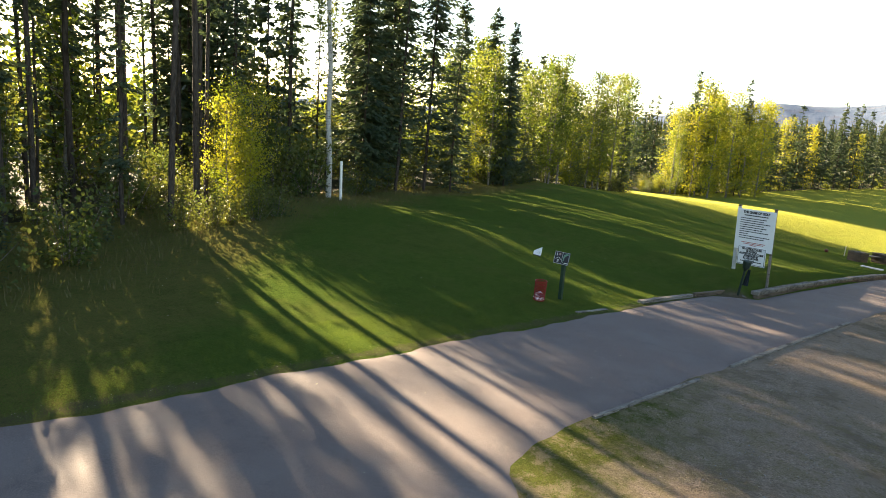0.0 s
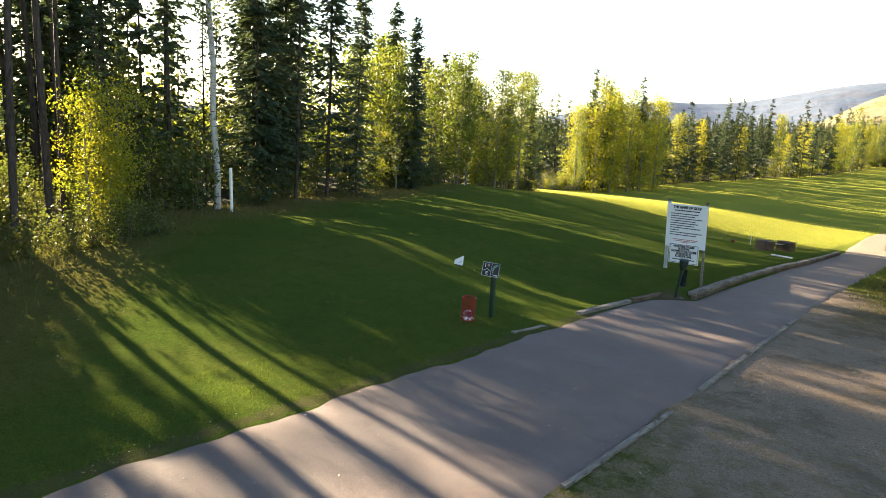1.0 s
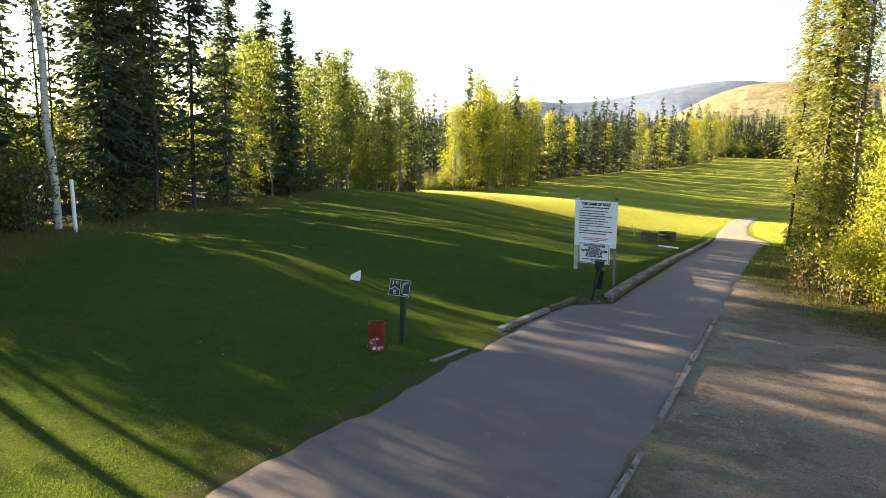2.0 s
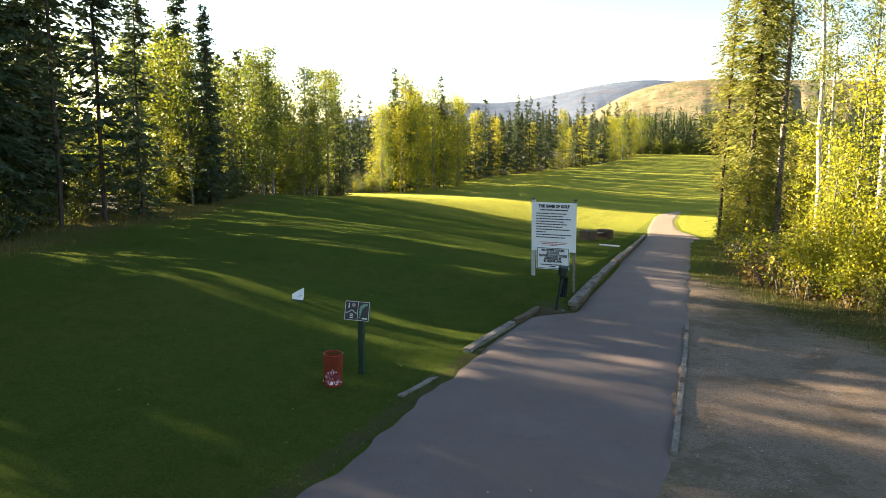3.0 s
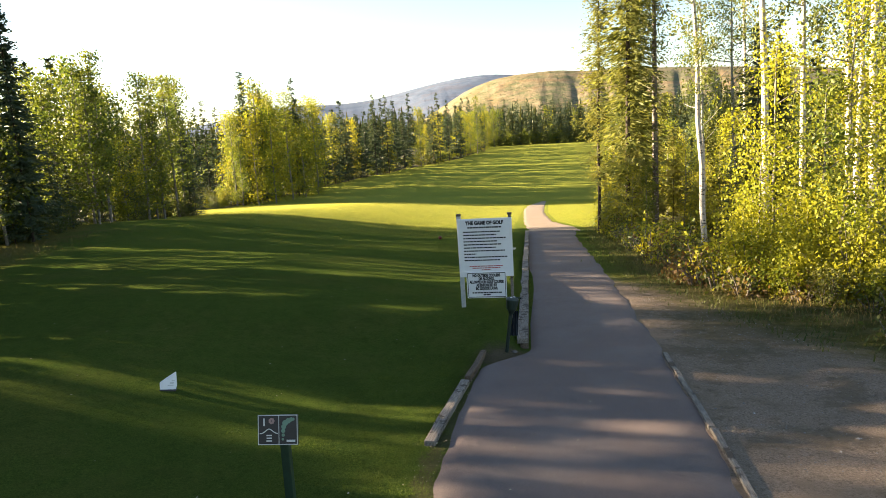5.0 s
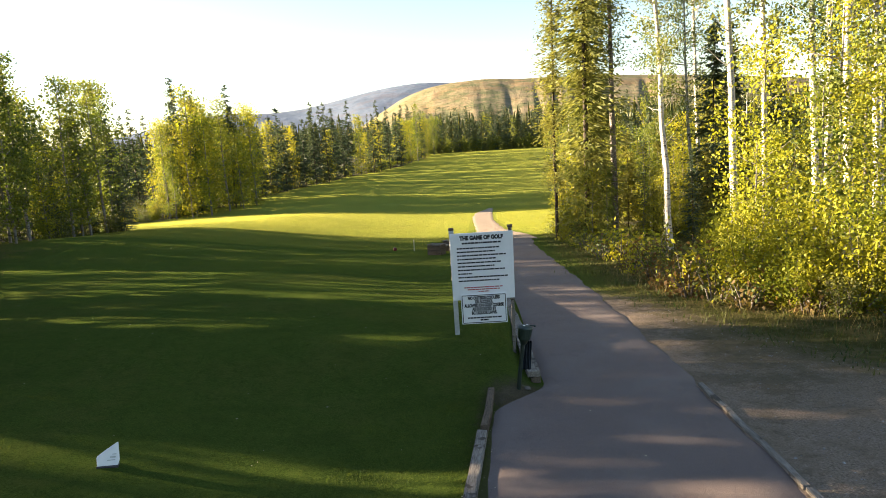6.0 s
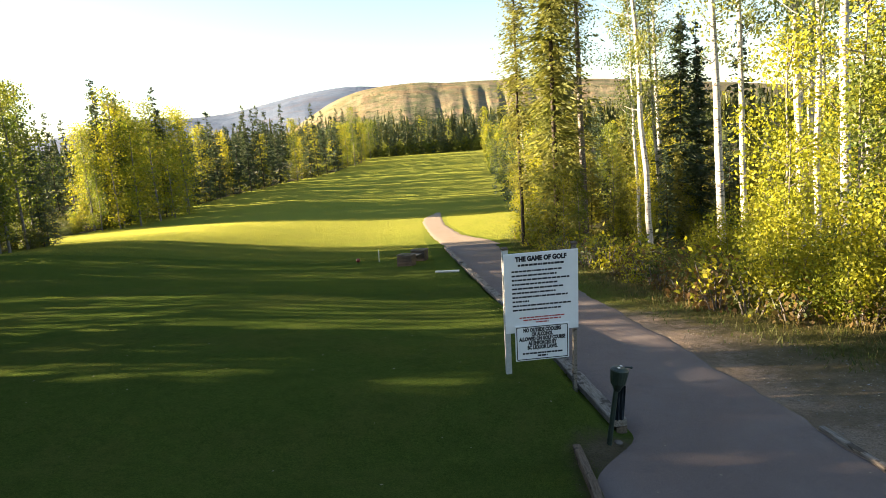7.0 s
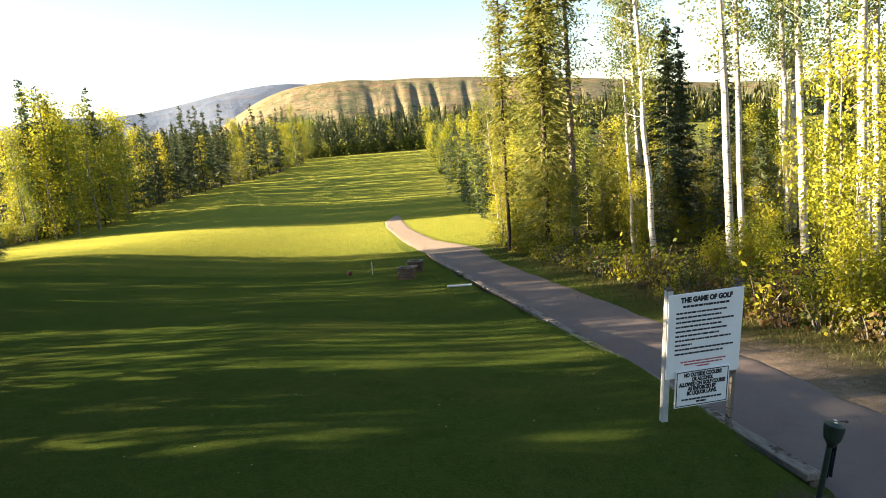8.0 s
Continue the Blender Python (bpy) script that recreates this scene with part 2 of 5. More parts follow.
    green = m.mix(m.math("MULTIPLY", m.math("MULTIPLY", m.ramp(off, 0.20, 0.06), m.ramp(y, 15.6, 14.8)), 0.7), green, (0.095, 0.075, 0.055))
    spot = m.node("ShaderNodeVectorMath")
    spot.operation = "DISTANCE"
    m.put(spot.inputs[0], m.place())
    spot.inputs[1].default_value = (-7.15, 15.6, -0.2)
    green = m.mix(m.ramp(m.math("ADD", spot.outputs["Value"], m.math("MULTIPLY", edge, 0.25)), 0.75, 0.3), green, m.mix(0.75, soil, (0.05, 0.04, 0.03)))
    # far woods beyond the course
    r = m.node("ShaderNodeVectorMath")
    r.operation = "LENGTH"
    m.put(r.inputs[0], m.place())
    woods = m.mix(m.ramp(m.noise(0.05, 6, 0.7), 0.4, 0.65), (0.030, 0.048, 0.022), (0.085, 0.090, 0.028))
    green = m.mix(m.ramp(r.outputs["Value"], 260.0, 330.0), green, woods)
    green = m.mix(m.ramp(x, 12.0, 24.0), green, woods)
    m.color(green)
    m.bump(m.math("ADD", fine, m.math("MULTIPLY", mid, 1.5)), 1.0, 0.13)
    # upright blades catch a low sun, which a flat sheet would not
    m.b.inputs["Sheen Weight"].default_value, m.b.inputs["Sheen Roughness"].default_value = 0.22, 0.6
    m.put(m.b.inputs["Sheen Tint"], m.mix(0.5, green, (0.75, 0.80, 0.16)))
    return m.m


def asphalt_material():
    m = Mat("asphalt", 0.85, 0.25)
    fine, mid, broad = m.noise(85, 5, 0.8), m.noise(9, 5, 0.7), m.noise(0.7, 4, 0.65)
    c = m.mix(m.ramp(fine, 0.3, 0.7), (0.071, 0.053, 0.048), (0.198, 0.154, 0.140))
    c = m.mix(m.math("MULTIPLY", m.ramp(broad, 0.4, 0.7), 0.45), c, (0.172, 0.148, 0.138))
    c = m.mix(m.math("MULTIPLY", m.ramp(mid, 0.58, 0.75), 0.4), c, (0.075, 0.069, 0.071))
    spots = m.node("ShaderNodeTexVoronoi", Scale=34.0, Vector=m.place())
    c = m.mix(m.math("MULTIPLY", m.ramp(spots.outputs["Distance"], 0.16, 0.08), m.ramp(m.noise(6, 3), 0.5, 0.6)), c, (0.30, 0.28, 0.26))
    c = m.mix(m.math("MULTIPLY", m.ramp(m.noise(2.2, 5, 0.75), 0.55, 0.7), 0.35), c, (0.070, 0.062, 0.058))
    m.color(c)
    m.bump(m.math("ADD", fine, mid), 0.6, 0.015)
    return m.m


def dirt_material(name, a, b, c):
    m = Mat(name, 0.95, 0.1)
    fine, mid, broad = m.noise(55, 6, 0.75), m.noise(5, 5, 0.7), m.noise(0.9, 4, 0.6)
    col = m.mix(m.ramp(fine, 0.3, 0.7), a, b)
    col = m.mix(m.ramp(m.math("ADD", m.math("MULTIPLY", mid, 0.5), m.math("MULTIPLY", broad, 0.5)), 0.45, 0.62), col, c)
    m.color(col)
    m.bump(m.math("ADD", fine, m.math("MULTIPLY", mid, 2.0)), 0.8, 0.04)
    return m.m


def bark_material(name, a, b, squash, marks=None):
    m = Mat(name, 0.9, 0.15)
    at = m.local()
    fine, mid = m.noise(9, 6, 0.7, at, squash), m.noise(1.1, 4, 0.6, at)
    col = m.mix(m.ramp(fine, 0.35, 0.65), a, b)
    if marks:
        col = m.mix(m.ramp(m.noise(3.0, 3, 0.7, at, (1.2, 1.2, 5.0)), 0.56, 0.64), col, marks)
    col = m.mix(m.math("MULTIPLY", m.ramp(mid, 0.5, 0.7), 0.4), col, tuple(v * 0.5 for v in a))
    m.color(col)
    m.bump(fine, 0.6, 0.03)
    return m.m


GRASS = grass_material()
ASPHALT = asphalt_material()
SAND = dirt_material("pale_gravel", (0.215, 0.170, 0.132), (0.345, 0.280, 0.222), (0.265, 0.208, 0.155))
ASPEN_BARK = bark_material("aspen_bark", (0.31, 0.295, 0.265), (0.48, 0.46, 0.42), (1, 1, 0.3), (0.055, 0.050, 0.045))
SPRUCE_BARK = bark_material("spruce_bark", (0.030, 0.024, 0.020), (0.078, 0.062, 0.051), (1.5, 1.5, 0.35))
GREY_BARK = bark_material("grey_aspen_bark", (0.105, 0.098, 0.085), (0.200, 0.190, 0.165), (1, 1, 0.3), (0.05, 0.045, 0.04))
DARK_BARK = bark_material("old_aspen_bark", (0.075, 0.062, 0.052), (0.165, 0.145, 0.125), (1.4, 1.4, 0.3), (0.38, 0.36, 0.32))
NEEDLE = leaf_material("spruce_needles", (0.038, 0.064, 0.043), (0.058, 0.088, 0.050), (0.080, 0.100, 0.045), 0.3)
PINE = leaf_material("pine_needles", (0.120, 0.142, 0.040), (0.172, 0.182, 0.046), (0.225, 0.212, 0.052), 0.45)
ASPEN_LEAF = leaf_material("aspen_leaves", (0.046, 0.080, 0.016), (0.118, 0.154, 0.024), (0.185, 0.196, 0.026), 0.44)
GOLD_LEAF = leaf_material("yellow_aspen_leaves", (0.100, 0.140, 0.017), (0.245, 0.268, 0.022), (0.355, 0.318, 0.025), 0.50)
GREEN_LEAF = leaf_material("alder_leaves", (0.042, 0.068, 0.018), (0.078, 0.104, 0.024), (0.135, 0.132, 0.028), 0.38)
RUST_LEAF = leaf_material("rusty_leaves", (0.090, 0.055, 0.022), (0.150, 0.085, 0.030), (0.120, 0.100, 0.030), 0.4)
STRAW = leaf_material("dry_grass_blades", (0.095, 0.076, 0.030), (0.165, 0.126, 0.048), (0.075, 0.080, 0.026), 0.3)
BLADE = leaf_material("grass_blades", (0.070, 0.115, 0.019), (0.102, 0.150, 0.025), (0.128, 0.162, 0.031), 0.5)


# ---- ground ----
def spread(edges):
    return np.unique(np.concatenate([np.arange(a, b, s) for a, b, s in edges]))


xs = spread([(-4600, -600, 400), (-600, -120, 40), (-120, -46, 4), (-46, -18, 1.0), (-18, -1, 0.3), (-1, 24, 1.0), (24, 120, 6), (120, 600, 40), (600, 4700, 400)])
ys = spread([(-3000, -400, 400), (-400, -60, 40), (-60, -8, 4), (-8, 52, 0.4), (52, 130, 2.0), (130, 280, 6), (280, 700, 40), (700, 4800, 300)])
v, q = grid_sheet(xs, ys, ground_z)
ground = part("ground", quick_mesh("ground", v, q, True), GRASS)
tagged(ground, "rolling mown golf grass with drier patches", "ground", kind="structure")


def wobble(y, seed, size=0.12):
    return size * (np.sin(y * 1.7 + seed) * 0.5 + np.sin(y * 4.1 + seed * 2.3) * 0.3 + np.sin(y * 9.3 + seed * 3.1) * 0.2)


def path_left(y):
    y = np.asarray(y, float)
    x = -7.62 + 0.10 * step(12, 9, y) + 0.82 * step(15.0, 16.3, y) - 0.066 * np.clip(y - 16, 0, None)
    return x + wobble(y, 1.0, 0.10) * (0.25 + 0.75 * step(12.5, 11, y)) * step(16.4, 15.6, y)


def path_right(y):
    y = np.asarray(y, float)
    x = np.interp(y, (-12, 1.0, 2.3, 2.85, 3.15, 4.0, 4.9, 9, 16, 21, 35, 44, 52), (-0.6, -1.8, -2.7, -3.28, -3.68, -3.95, -4.08, -4.17, -4.40, -4.62, -5.25, -5.70, -5.6))
    return x + wobble(y, 4.0, 0.07)


def ribbon(left, right, y0, y1, dy, lift, across=12, thick=0.05):
    """A draped strip between two edges, a little proud of the ground, with sunk sides."""
    yy = np.arange(y0, y1 + dy / 2, dy)
    a, b = left(yy), right(yy)
    t = np.linspace(0, 1, across)
    gx = a[:, None] + (b - a)[:, None] * t
    gy = np.repeat(yy[:, None], across, 1)
    zz = ground_z(gx, gy) + lift
    zz[:, 0] -= thick
    zz[:, -1] -= thick
    v = np.stack([gx, gy, zz], -1).reshape(-1, 3)
    i = (np.arange(len(yy) - 1)[:, None] * across + np.arange(across - 1)).ravel()
    return v, np.stack([i, i + 1, i + across + 1, i + across], -1)


def path_z(x, y):
    """The paved path lies level across, at the height of its middle."""
    return ground_z(np.full(np.shape(x), -5.9), y)


def paved(left, right, y0, y1, dy, lift, across=14):
    v, q = ribbon(left, right, y0, y1, dy, lift, across)
    z = path_z(v[:, 0], v[:, 1]) + lift
    edge = np.minimum(np.arange(len(v)) % across, across - 1 - np.arange(len(v)) % across) == 0
    v[:, 2] = np.maximum(z, np.where(v[:, 0] > -4.5, ground_z(v[:, 0], v[:, 1]) + lift, -99)) - 0.05 * edge
    return v, q


path = part("path", quick_mesh("path", *paved(path_left, path_right, -11, 49.5, 0.15, 0.035), True), ASPHALT)
tagged(path, "worn grey asphalt cart path beside the tee", "path", kind="structure")

FLOOR = dirt_material("forest_litter", (0.030, 0.026, 0.014), (0.060, 0.052, 0.026), (0.040, 0.046, 0.018))


def wood_edge(y):
    return np.interp(y, (-60, -7, 1, 6.5, 13, 22, 30, 38, 53, 60, 76, 94, 128, 146, 166, 200, 215), (-14, -15, -19.5, -22, -25, -29, -31, -34, -37, -44, -49.5, -49.5, -45, -40, -31, -28, -28))


floor_west = part("forest_floor_west", quick_mesh("forest_floor", *ribbon(lambda y: 0 * y - 118, lambda y: wood_edge(y) + wobble(y, 2, 0.8), -60, 212, 1.5, 0.03, 30), True), FLOOR)
tagged(floor_west, "dark litter-covered floor of the wood", "forest floor", kind="structure")
floor_east = part("forest_floor_east", quick_mesh("forest_floor", *ribbon(lambda y: np.interp(y, (14, 20, 24, 30, 40, 50, 56, 75, 140, 205), (4.5, 2.0, 0.8, 1.5, 2.2, 3.5, 0.5, 0.0, 4.0, 9.0)) + wobble(y, 6, 0.8), lambda y: 0 * y + 60, 14, 205, 1.0, 0.04, 24), True), FLOOR)
tagged(floor_east, "dark litter-covered floor of the wood", "forest floor", kind="structure")
trail = part("gravel_trail", quick_mesh("gravel_trail", *ribbon(
    lambda y: np.interp(y, (48, 52, 58, 74, 80, 86), (-8.8, -9.3, -9.9, -11.0, -10.9, -9.6)) + wobble(y, 3, 0.10),
    lambda y: np.interp(y, (48, 52, 58, 70, 80, 86), (-5.2, -5.6, -7.4, -8.6, -8.9, -9.0)) + wobble(y, 5, 0.10), 48.6, 86, 0.3, 0.03), True), SAND)
tagged(trail, "pale sandy gravel trail running onto the fairway", "trail", kind="structure")


# ---- trees ----
def spruce(seed, height, radius, n_branch, bare=0.1, spray=9, needles=None, ragged=0.0, fat=1.0, tier=0.5, reach=0.22, name="spruce_tree", fluff=0.06):
    """A spruce: tapered trunk, tiers of drooping boughs with feathery needle sprays."""
    rng = np.random.default_rng(seed)
    root = new(name)
    zz = np.linspace(-0.4, height, 9)
    bend = np.cumsum(rng.normal(0, 0.03, (9, 2)), 0)
    pts = np.column_stack([bend, zz])
    rad = 0.0050 * height * (1 - zz.clip(0) / height) ** 0.8 + 0.010
    part("trunk", quick_mesh("trunk", *tube(pts, rad, 8), True), SPRUCE_BARK, root)
    t = np.sort(rng.uniform(0, 1, n_branch) ** 0.8)
    z0 = bare * height + t * (1 - bare) * height * 0.985
    z0 = np.minimum(np.round(z0 / tier) * tier + rng.normal(0, 0.22 * tier, n_branch), height * 0.99)
    length = radius * ((1 - z0 / height).clip(0) ** 0.72 + 0.035) * rng.uniform(0.6, 1.15, n_branch)
    low = 1 - step(bare, bare + 0.2, z0 / height)
    length *= (1 - 0.45 * low) * (1 - ragged * rng.uniform(0, 1, n_branch))
    ang = rng.uniform(0, 2 * np.pi, n_branch)
    s = (np.arange(spray) + rng.uniform(0.1, 0.9, (n_branch, spray))) / spray
    out = length[:, None] * s
    droop = -out * rng.uniform(0.2, 0.6, n_branch)[:, None] + 0.30 * length[:, None] * s**2.2
    bx, by = np.interp(z0, zz, pts[:, 0]), np.interp(z0, zz, pts[:, 1])
    cx = bx[:, None] + out * np.cos(ang)[:, None]
    cy = by[:, None] + out * np.sin(ang)[:, None]
    base = np.stack([cx, cy, z0[:, None] + droop], -1) + rng.normal(0, fluff, (n_branch, spray, 3))
    quads = []
    for side in (-1, 1, 0):
        a = ang[:, None] + side * rng.uniform(0.4, 1.0, s.shape)
        ln = (0.12 + reach * length[:, None] * (1.05 - s)) * rng.uniform(0.6, 1.3, s.shape)
        d = np.stack([np.cos(a), np.sin(a), -rng.uniform(0.0, 0.75, s.shape)], -1)
        d /= np.linalg.norm(d, axis=-1, keepdims=True)
        w = np.cross(d, (0, 0, 1.0)) + rng.normal(0, 0.6, d.shape)
        w /= np.linalg.norm(w, axis=-1, keepdims=True)
        wd = (fat * (0.045 + 0.055 * ln))[..., None]
        tip = base + d * ln[..., None]
        mid = base + d * (0.4 * ln)[..., None]
        quads.append(np.stack([base, mid + w * wd, tip, mid - w * wd], -2).reshape(-1, 4, 3))
    v = np.concatenate(quads).reshape(-1, 3)
    part("crown", quick_mesh("crown", v, np.arange(len(v)).reshape(-1, 4)), needles or NEEDLE, root)
    return root


def aspen(seed, height, radius, n_leaf, leaf, bare=0.35, bark=None, foliage=None, name="aspen_tree", thick=0.008, lean=0.0, shape=1.0, clump=1.0, cone=0.0):
    """An aspen: slim pale trunk, rising limbs, leaves in uneven clumps with gaps."""
    rng = np.random.default_rng(seed)
    root = new(name)
    zz = np.linspace(-0.4, height * 0.96, 10)
    bend = np.cumsum(rng.normal(0, 0.0032 * height, (10, 2)), 0) + np.outer(zz, (lean, 0))
    pts = np.column_stack([bend, zz])
    rad = thick * height * (1 - zz.clip(0) / height) ** 0.7 + 0.012
    pieces = [tube(pts, rad, 8)]
    clumps, weight = [], []
    n_limb = int(10 + height * 0.9)
    for k in range(n_limb):
        f = bare * 0.8 + (1 - bare * 0.8) * (k + rng.uniform(0, 1)) / n_limb
        z = f * height * 0.95
        p = np.array([np.interp(z, zz, pts[:, 0]), np.interp(z, zz, pts[:, 1]), z])
        g = (f - bare) / (1 - bare)
        reach = radius * (0.35 + 0.65 * np.sin(np.pi * np.clip(g * 0.85 + 0.12, 0.02, 1)) ** shape) * rng.uniform(0.5, 1.15) * (1 - cone * np.clip(g, 0, 1))
        a = rng.uniform(0, 2 * np.pi)
        tip = p + np.array([np.cos(a) * reach, np.sin(a) * reach, reach * rng.uniform(0.3, 1.0)])
        mid = (p + tip) / 2 + np.array([0, 0, -0.08 * reach])
        pieces.append(tube(np.array([p, mid, tip]), (0.018 + 0.012 * reach, 0.012 + 0.005 * reach, 0.006), 5))
        if g > -0.05:
            for s in (0.25, 0.5, 0.75, 1.0):
                clumps.append(p + (tip - p) * s + rng.normal(0, 0.18 * reach, 3))
                weight.append(rng.uniform(0.3, 1.0) ** 1.5 * (1.1 - 0.4 * s))
    part("trunk", quick_mesh("trunk", *joined(pieces), True), bark or ASPEN_BARK, root)
    clumps, weight = np.array(clumps), np.array(weight)
    pick = rng.choice(len(clumps), n_leaf, p=weight / weight.sum())
    spread_r = (0.16 + 0.15 * radius) * clump
    c = clumps[pick] + rng.normal(0, spread_r, (n_leaf, 3)).clip(-1.6 * spread_r, 1.6 * spread_r) * (1, 1, 0.8)
    part("crown", quick_mesh("crown", *leaves(rng, c, leaf)), foliage or ASPEN_LEAF, root)
    return root


def shrub(seed, height, radius, n_leaf, leaf, foliage=None, name="shrub"):
    """A shrub of many stems, leafy down to the ground."""
    rng = np.random.default_rng(seed)
    root = new(name)
    pieces, clumps = [], []
    for k in range(int(7 + 3 * radius)):
        a, r = rng.uniform(0, 2 * np.pi), radius * rng.uniform(0.2, 0.95)
        b = np.array([np.cos(a), np.sin(a), 0])
        hh = height * rng.uniform(0.55, 1.05) * (1 - 0.35 * (r / radius) ** 2)
        p0, p1, p2 = b * 0.15 * r - (0, 0, 0.2), b * 0.6 * r + (0, 0, 0.55 * hh), b * r + (0, 0, hh)
        pieces.append(tube(np.array([p0, p1, p2]), (0.022, 0.014, 0.005), 5))
        for s in np.linspace(0.15, 1.05, 9):
            q0 = p0 * (1 - s) ** 2 + 2 * s * (1 - s) * p1 + p2 * s * s
            clumps.append((q0, rng.uniform(0.1, 1)))
    part("branchwork", quick_mesh("branchwork", *joined(pieces), True), DARK_BARK, root)
    at = np.array([c for c, _ in clumps])
    w = np.array([x for _, x in clumps])
    c = at[rng.choice(len(at), n_leaf, p=w / w.sum())] + rng.normal(0, 0.10 + 0.14 * radius, (n_leaf, 3))
    c[:, 2] = np.abs(c[:, 2]) + 0.03
    part("foliage", quick_mesh("foliage", *leaves(rng, c, leaf)), foliage or GOLD_LEAF, root)
    return root


LABELS = {
    "spruce": ("tall dark green spruce at the wood's edge", "spruce tree"),
    "youngspruce": ("young dark green spruce among the undergrowth", "spruce tree"),
    "thin": ("slender dark spruce with sparse drooping boughs", "spruce tree"),
    "legged": ("tall spruce with a long bare lower trunk", "spruce tree"),
    "pine": ("tall pine with sunlit olive needles and bare trunk", "pine tree"),
    "youngpine": ("young pine with sunlit olive needles to the ground", "pine tree"),
    "aspen": ("pale-barked aspen with yellowing green leaves", "aspen tree"),
    "midaspen": ("aspen standing back in the wood, leaves turning", "aspen tree"),
    "birch": ("tall white-barked aspen with leaves high up", "aspen tree"),
    "gold": ("young aspen with bright yellow-green autumn leaves", "aspen tree"),
    "alder": ("dense green leafy shrub at the wood's edge", "shrub"),
    "farspruce": ("dark spruce in the belt along the fairway", "spruce tree"),
    "fargold": ("full yellow-green aspen in the belt along the fairway", "aspen tree"),
    "lowbush": ("small low bush in the grass at the wood's edge", "shrub"),
    "thicket": ("tall shaded thicket of green saplings in the wood", "shrub"),
    "endspruce": ("small dark spruce at the far end of the fairway", "spruce tree"),
    "endgold": ("yellow-green aspen at the far end of the fairway", "aspen tree"),
    "farbush": ("low leafy bush under the trees", "shrub"),
    "goldshrub": ("bushy young aspen shrub with yellow leaves", "shrub"),
}
STOCK = {}


def stock(kind, made):
    label, category = LABELS[kind]
    for ob in made:
        tagged(ob, label, category, group="trees of the wood")
        STOCK.setdefault(kind, []).append([ob, 0])


stock("spruce", [spruce(11, 17, 2.9, 240, 0.04, 9, fat=1.25, reach=0.27, tier=0.3), spruce(12, 14, 2.7, 220, 0.02, 9, fat=1.25, reach=0.27, tier=0.3), spruce(13, 19, 2.7, 240, 0.09, 9, fat=1.25, reach=0.27, tier=0.3)])
stock("youngspruce", [spruce(14, 14, 2.7, 120, 0.02, 6, fat=1.8, reach=0.3, tier=0.3)])
stock("thin", [spruce(21, 16, 1.9, 160, 0.12, 5, fat=1.1, ragged=0.5, reach=0.3), spruce(22, 13, 1.5, 130, 0.08, 5, fat=1.1, ragged=0.5, reach=0.3), spruce(23, 19, 1.9, 170, 0.20, 5, fat=1.1, ragged=0.55, reach=0.3)])
stock("legged", [spruce(24, 20, 1.9, 170, 0.36, 6, fat=1.1, ragged=0.5, reach=0.3), spruce(28, 18, 1.7, 150, 0.34, 6, fat=1.1, ragged=0.5, reach=0.3)])
stock("pine", [spruce(31, 27, 4.0, 400, 0.03, 21, PINE, 0.5, 0.85, 0.42, 0.20, "pine_tree", 0.22), spruce(32, 24, 3.7, 370, 0.04, 21, PINE, 0.5, 0.85, 0.42, 0.20, "pine_tree", 0.22), spruce(33, 25, 2.8, 250, 0.14, 19, PINE, 0.5, 0.85, 0.5, 0.22, "pine_tree", 0.22)])
stock("youngpine", [spruce(35, 8, 1.9, 120, 0.02, 8, PINE, 0.3, 1.2, 0.3, 0.26, "pine_tree", 0.12), spruce(36, 7, 1.8, 110, 0.02, 8, PINE, 0.3, 1.2, 0.3, 0.26, "pine_tree", 0.12)])
stock("farspruce", [spruce(25, 17, 3.0, 105, 0.02, 4, fat=3.1, tier=0.1, reach=0.36), spruce(26, 15, 2.8, 100, 0.02, 4, fat=3.1, tier=0.1, reach=0.36), spruce(27, 19, 2.9, 110, 0.03, 4, fat=3.1, tier=0.1, reach=0.36)])
stock("fargold", [aspen(65, 15.5, 3.3, 2900, 0.135, 0.03, GREY_BARK, GOLD_LEAF, clump=1.0, cone=0.62), aspen(66, 13, 3.1, 2800, 0.135, 0.02, GREY_BARK, GOLD_LEAF, clump=1.0, cone=0.6), aspen(67, 16.5, 2.8, 2600, 0.135, 0.05, GREY_BARK, ASPEN_LEAF, clump=1.0, cone=0.6)])
stock("aspen", [aspen(41, 13, 2.4, 3000, 0.112, 0.12, GREY_BARK, clump=0.8, cone=0.45), aspen(42, 11, 2.3, 2800, 0.112, 0.08, GREY_BARK, clump=0.8, cone=0.45), aspen(43, 15, 2.3, 3000, 0.112, 0.2, GREY_BARK, clump=0.8, cone=0.45)])
stock("midaspen", [aspen(44, 13, 2.4, 1700, 0.155, 0.1, GREY_BARK), aspen(45, 11, 2.3, 1600, 0.155, 0.08, GREY_BARK)])
BIRCH_LEAF = leaf_material("high_aspen_leaves", (0.046, 0.074, 0.024), (0.092, 0.122, 0.032), (0.165, 0.175, 0.034), 0.42)
stock("birch", [aspen(51, 19, 2.1, 4300, 0.066, 0.42, foliage=BIRCH_LEAF, thick=0.0066, clump=0.62), aspen(52, 21, 2.2, 4300, 0.066, 0.44, foliage=BIRCH_LEAF, thick=0.0070, clump=0.62), aspen(53, 17, 2.1, 4200, 0.066, 0.42, foliage=BIRCH_LEAF, thick=0.0064, clump=0.62)])
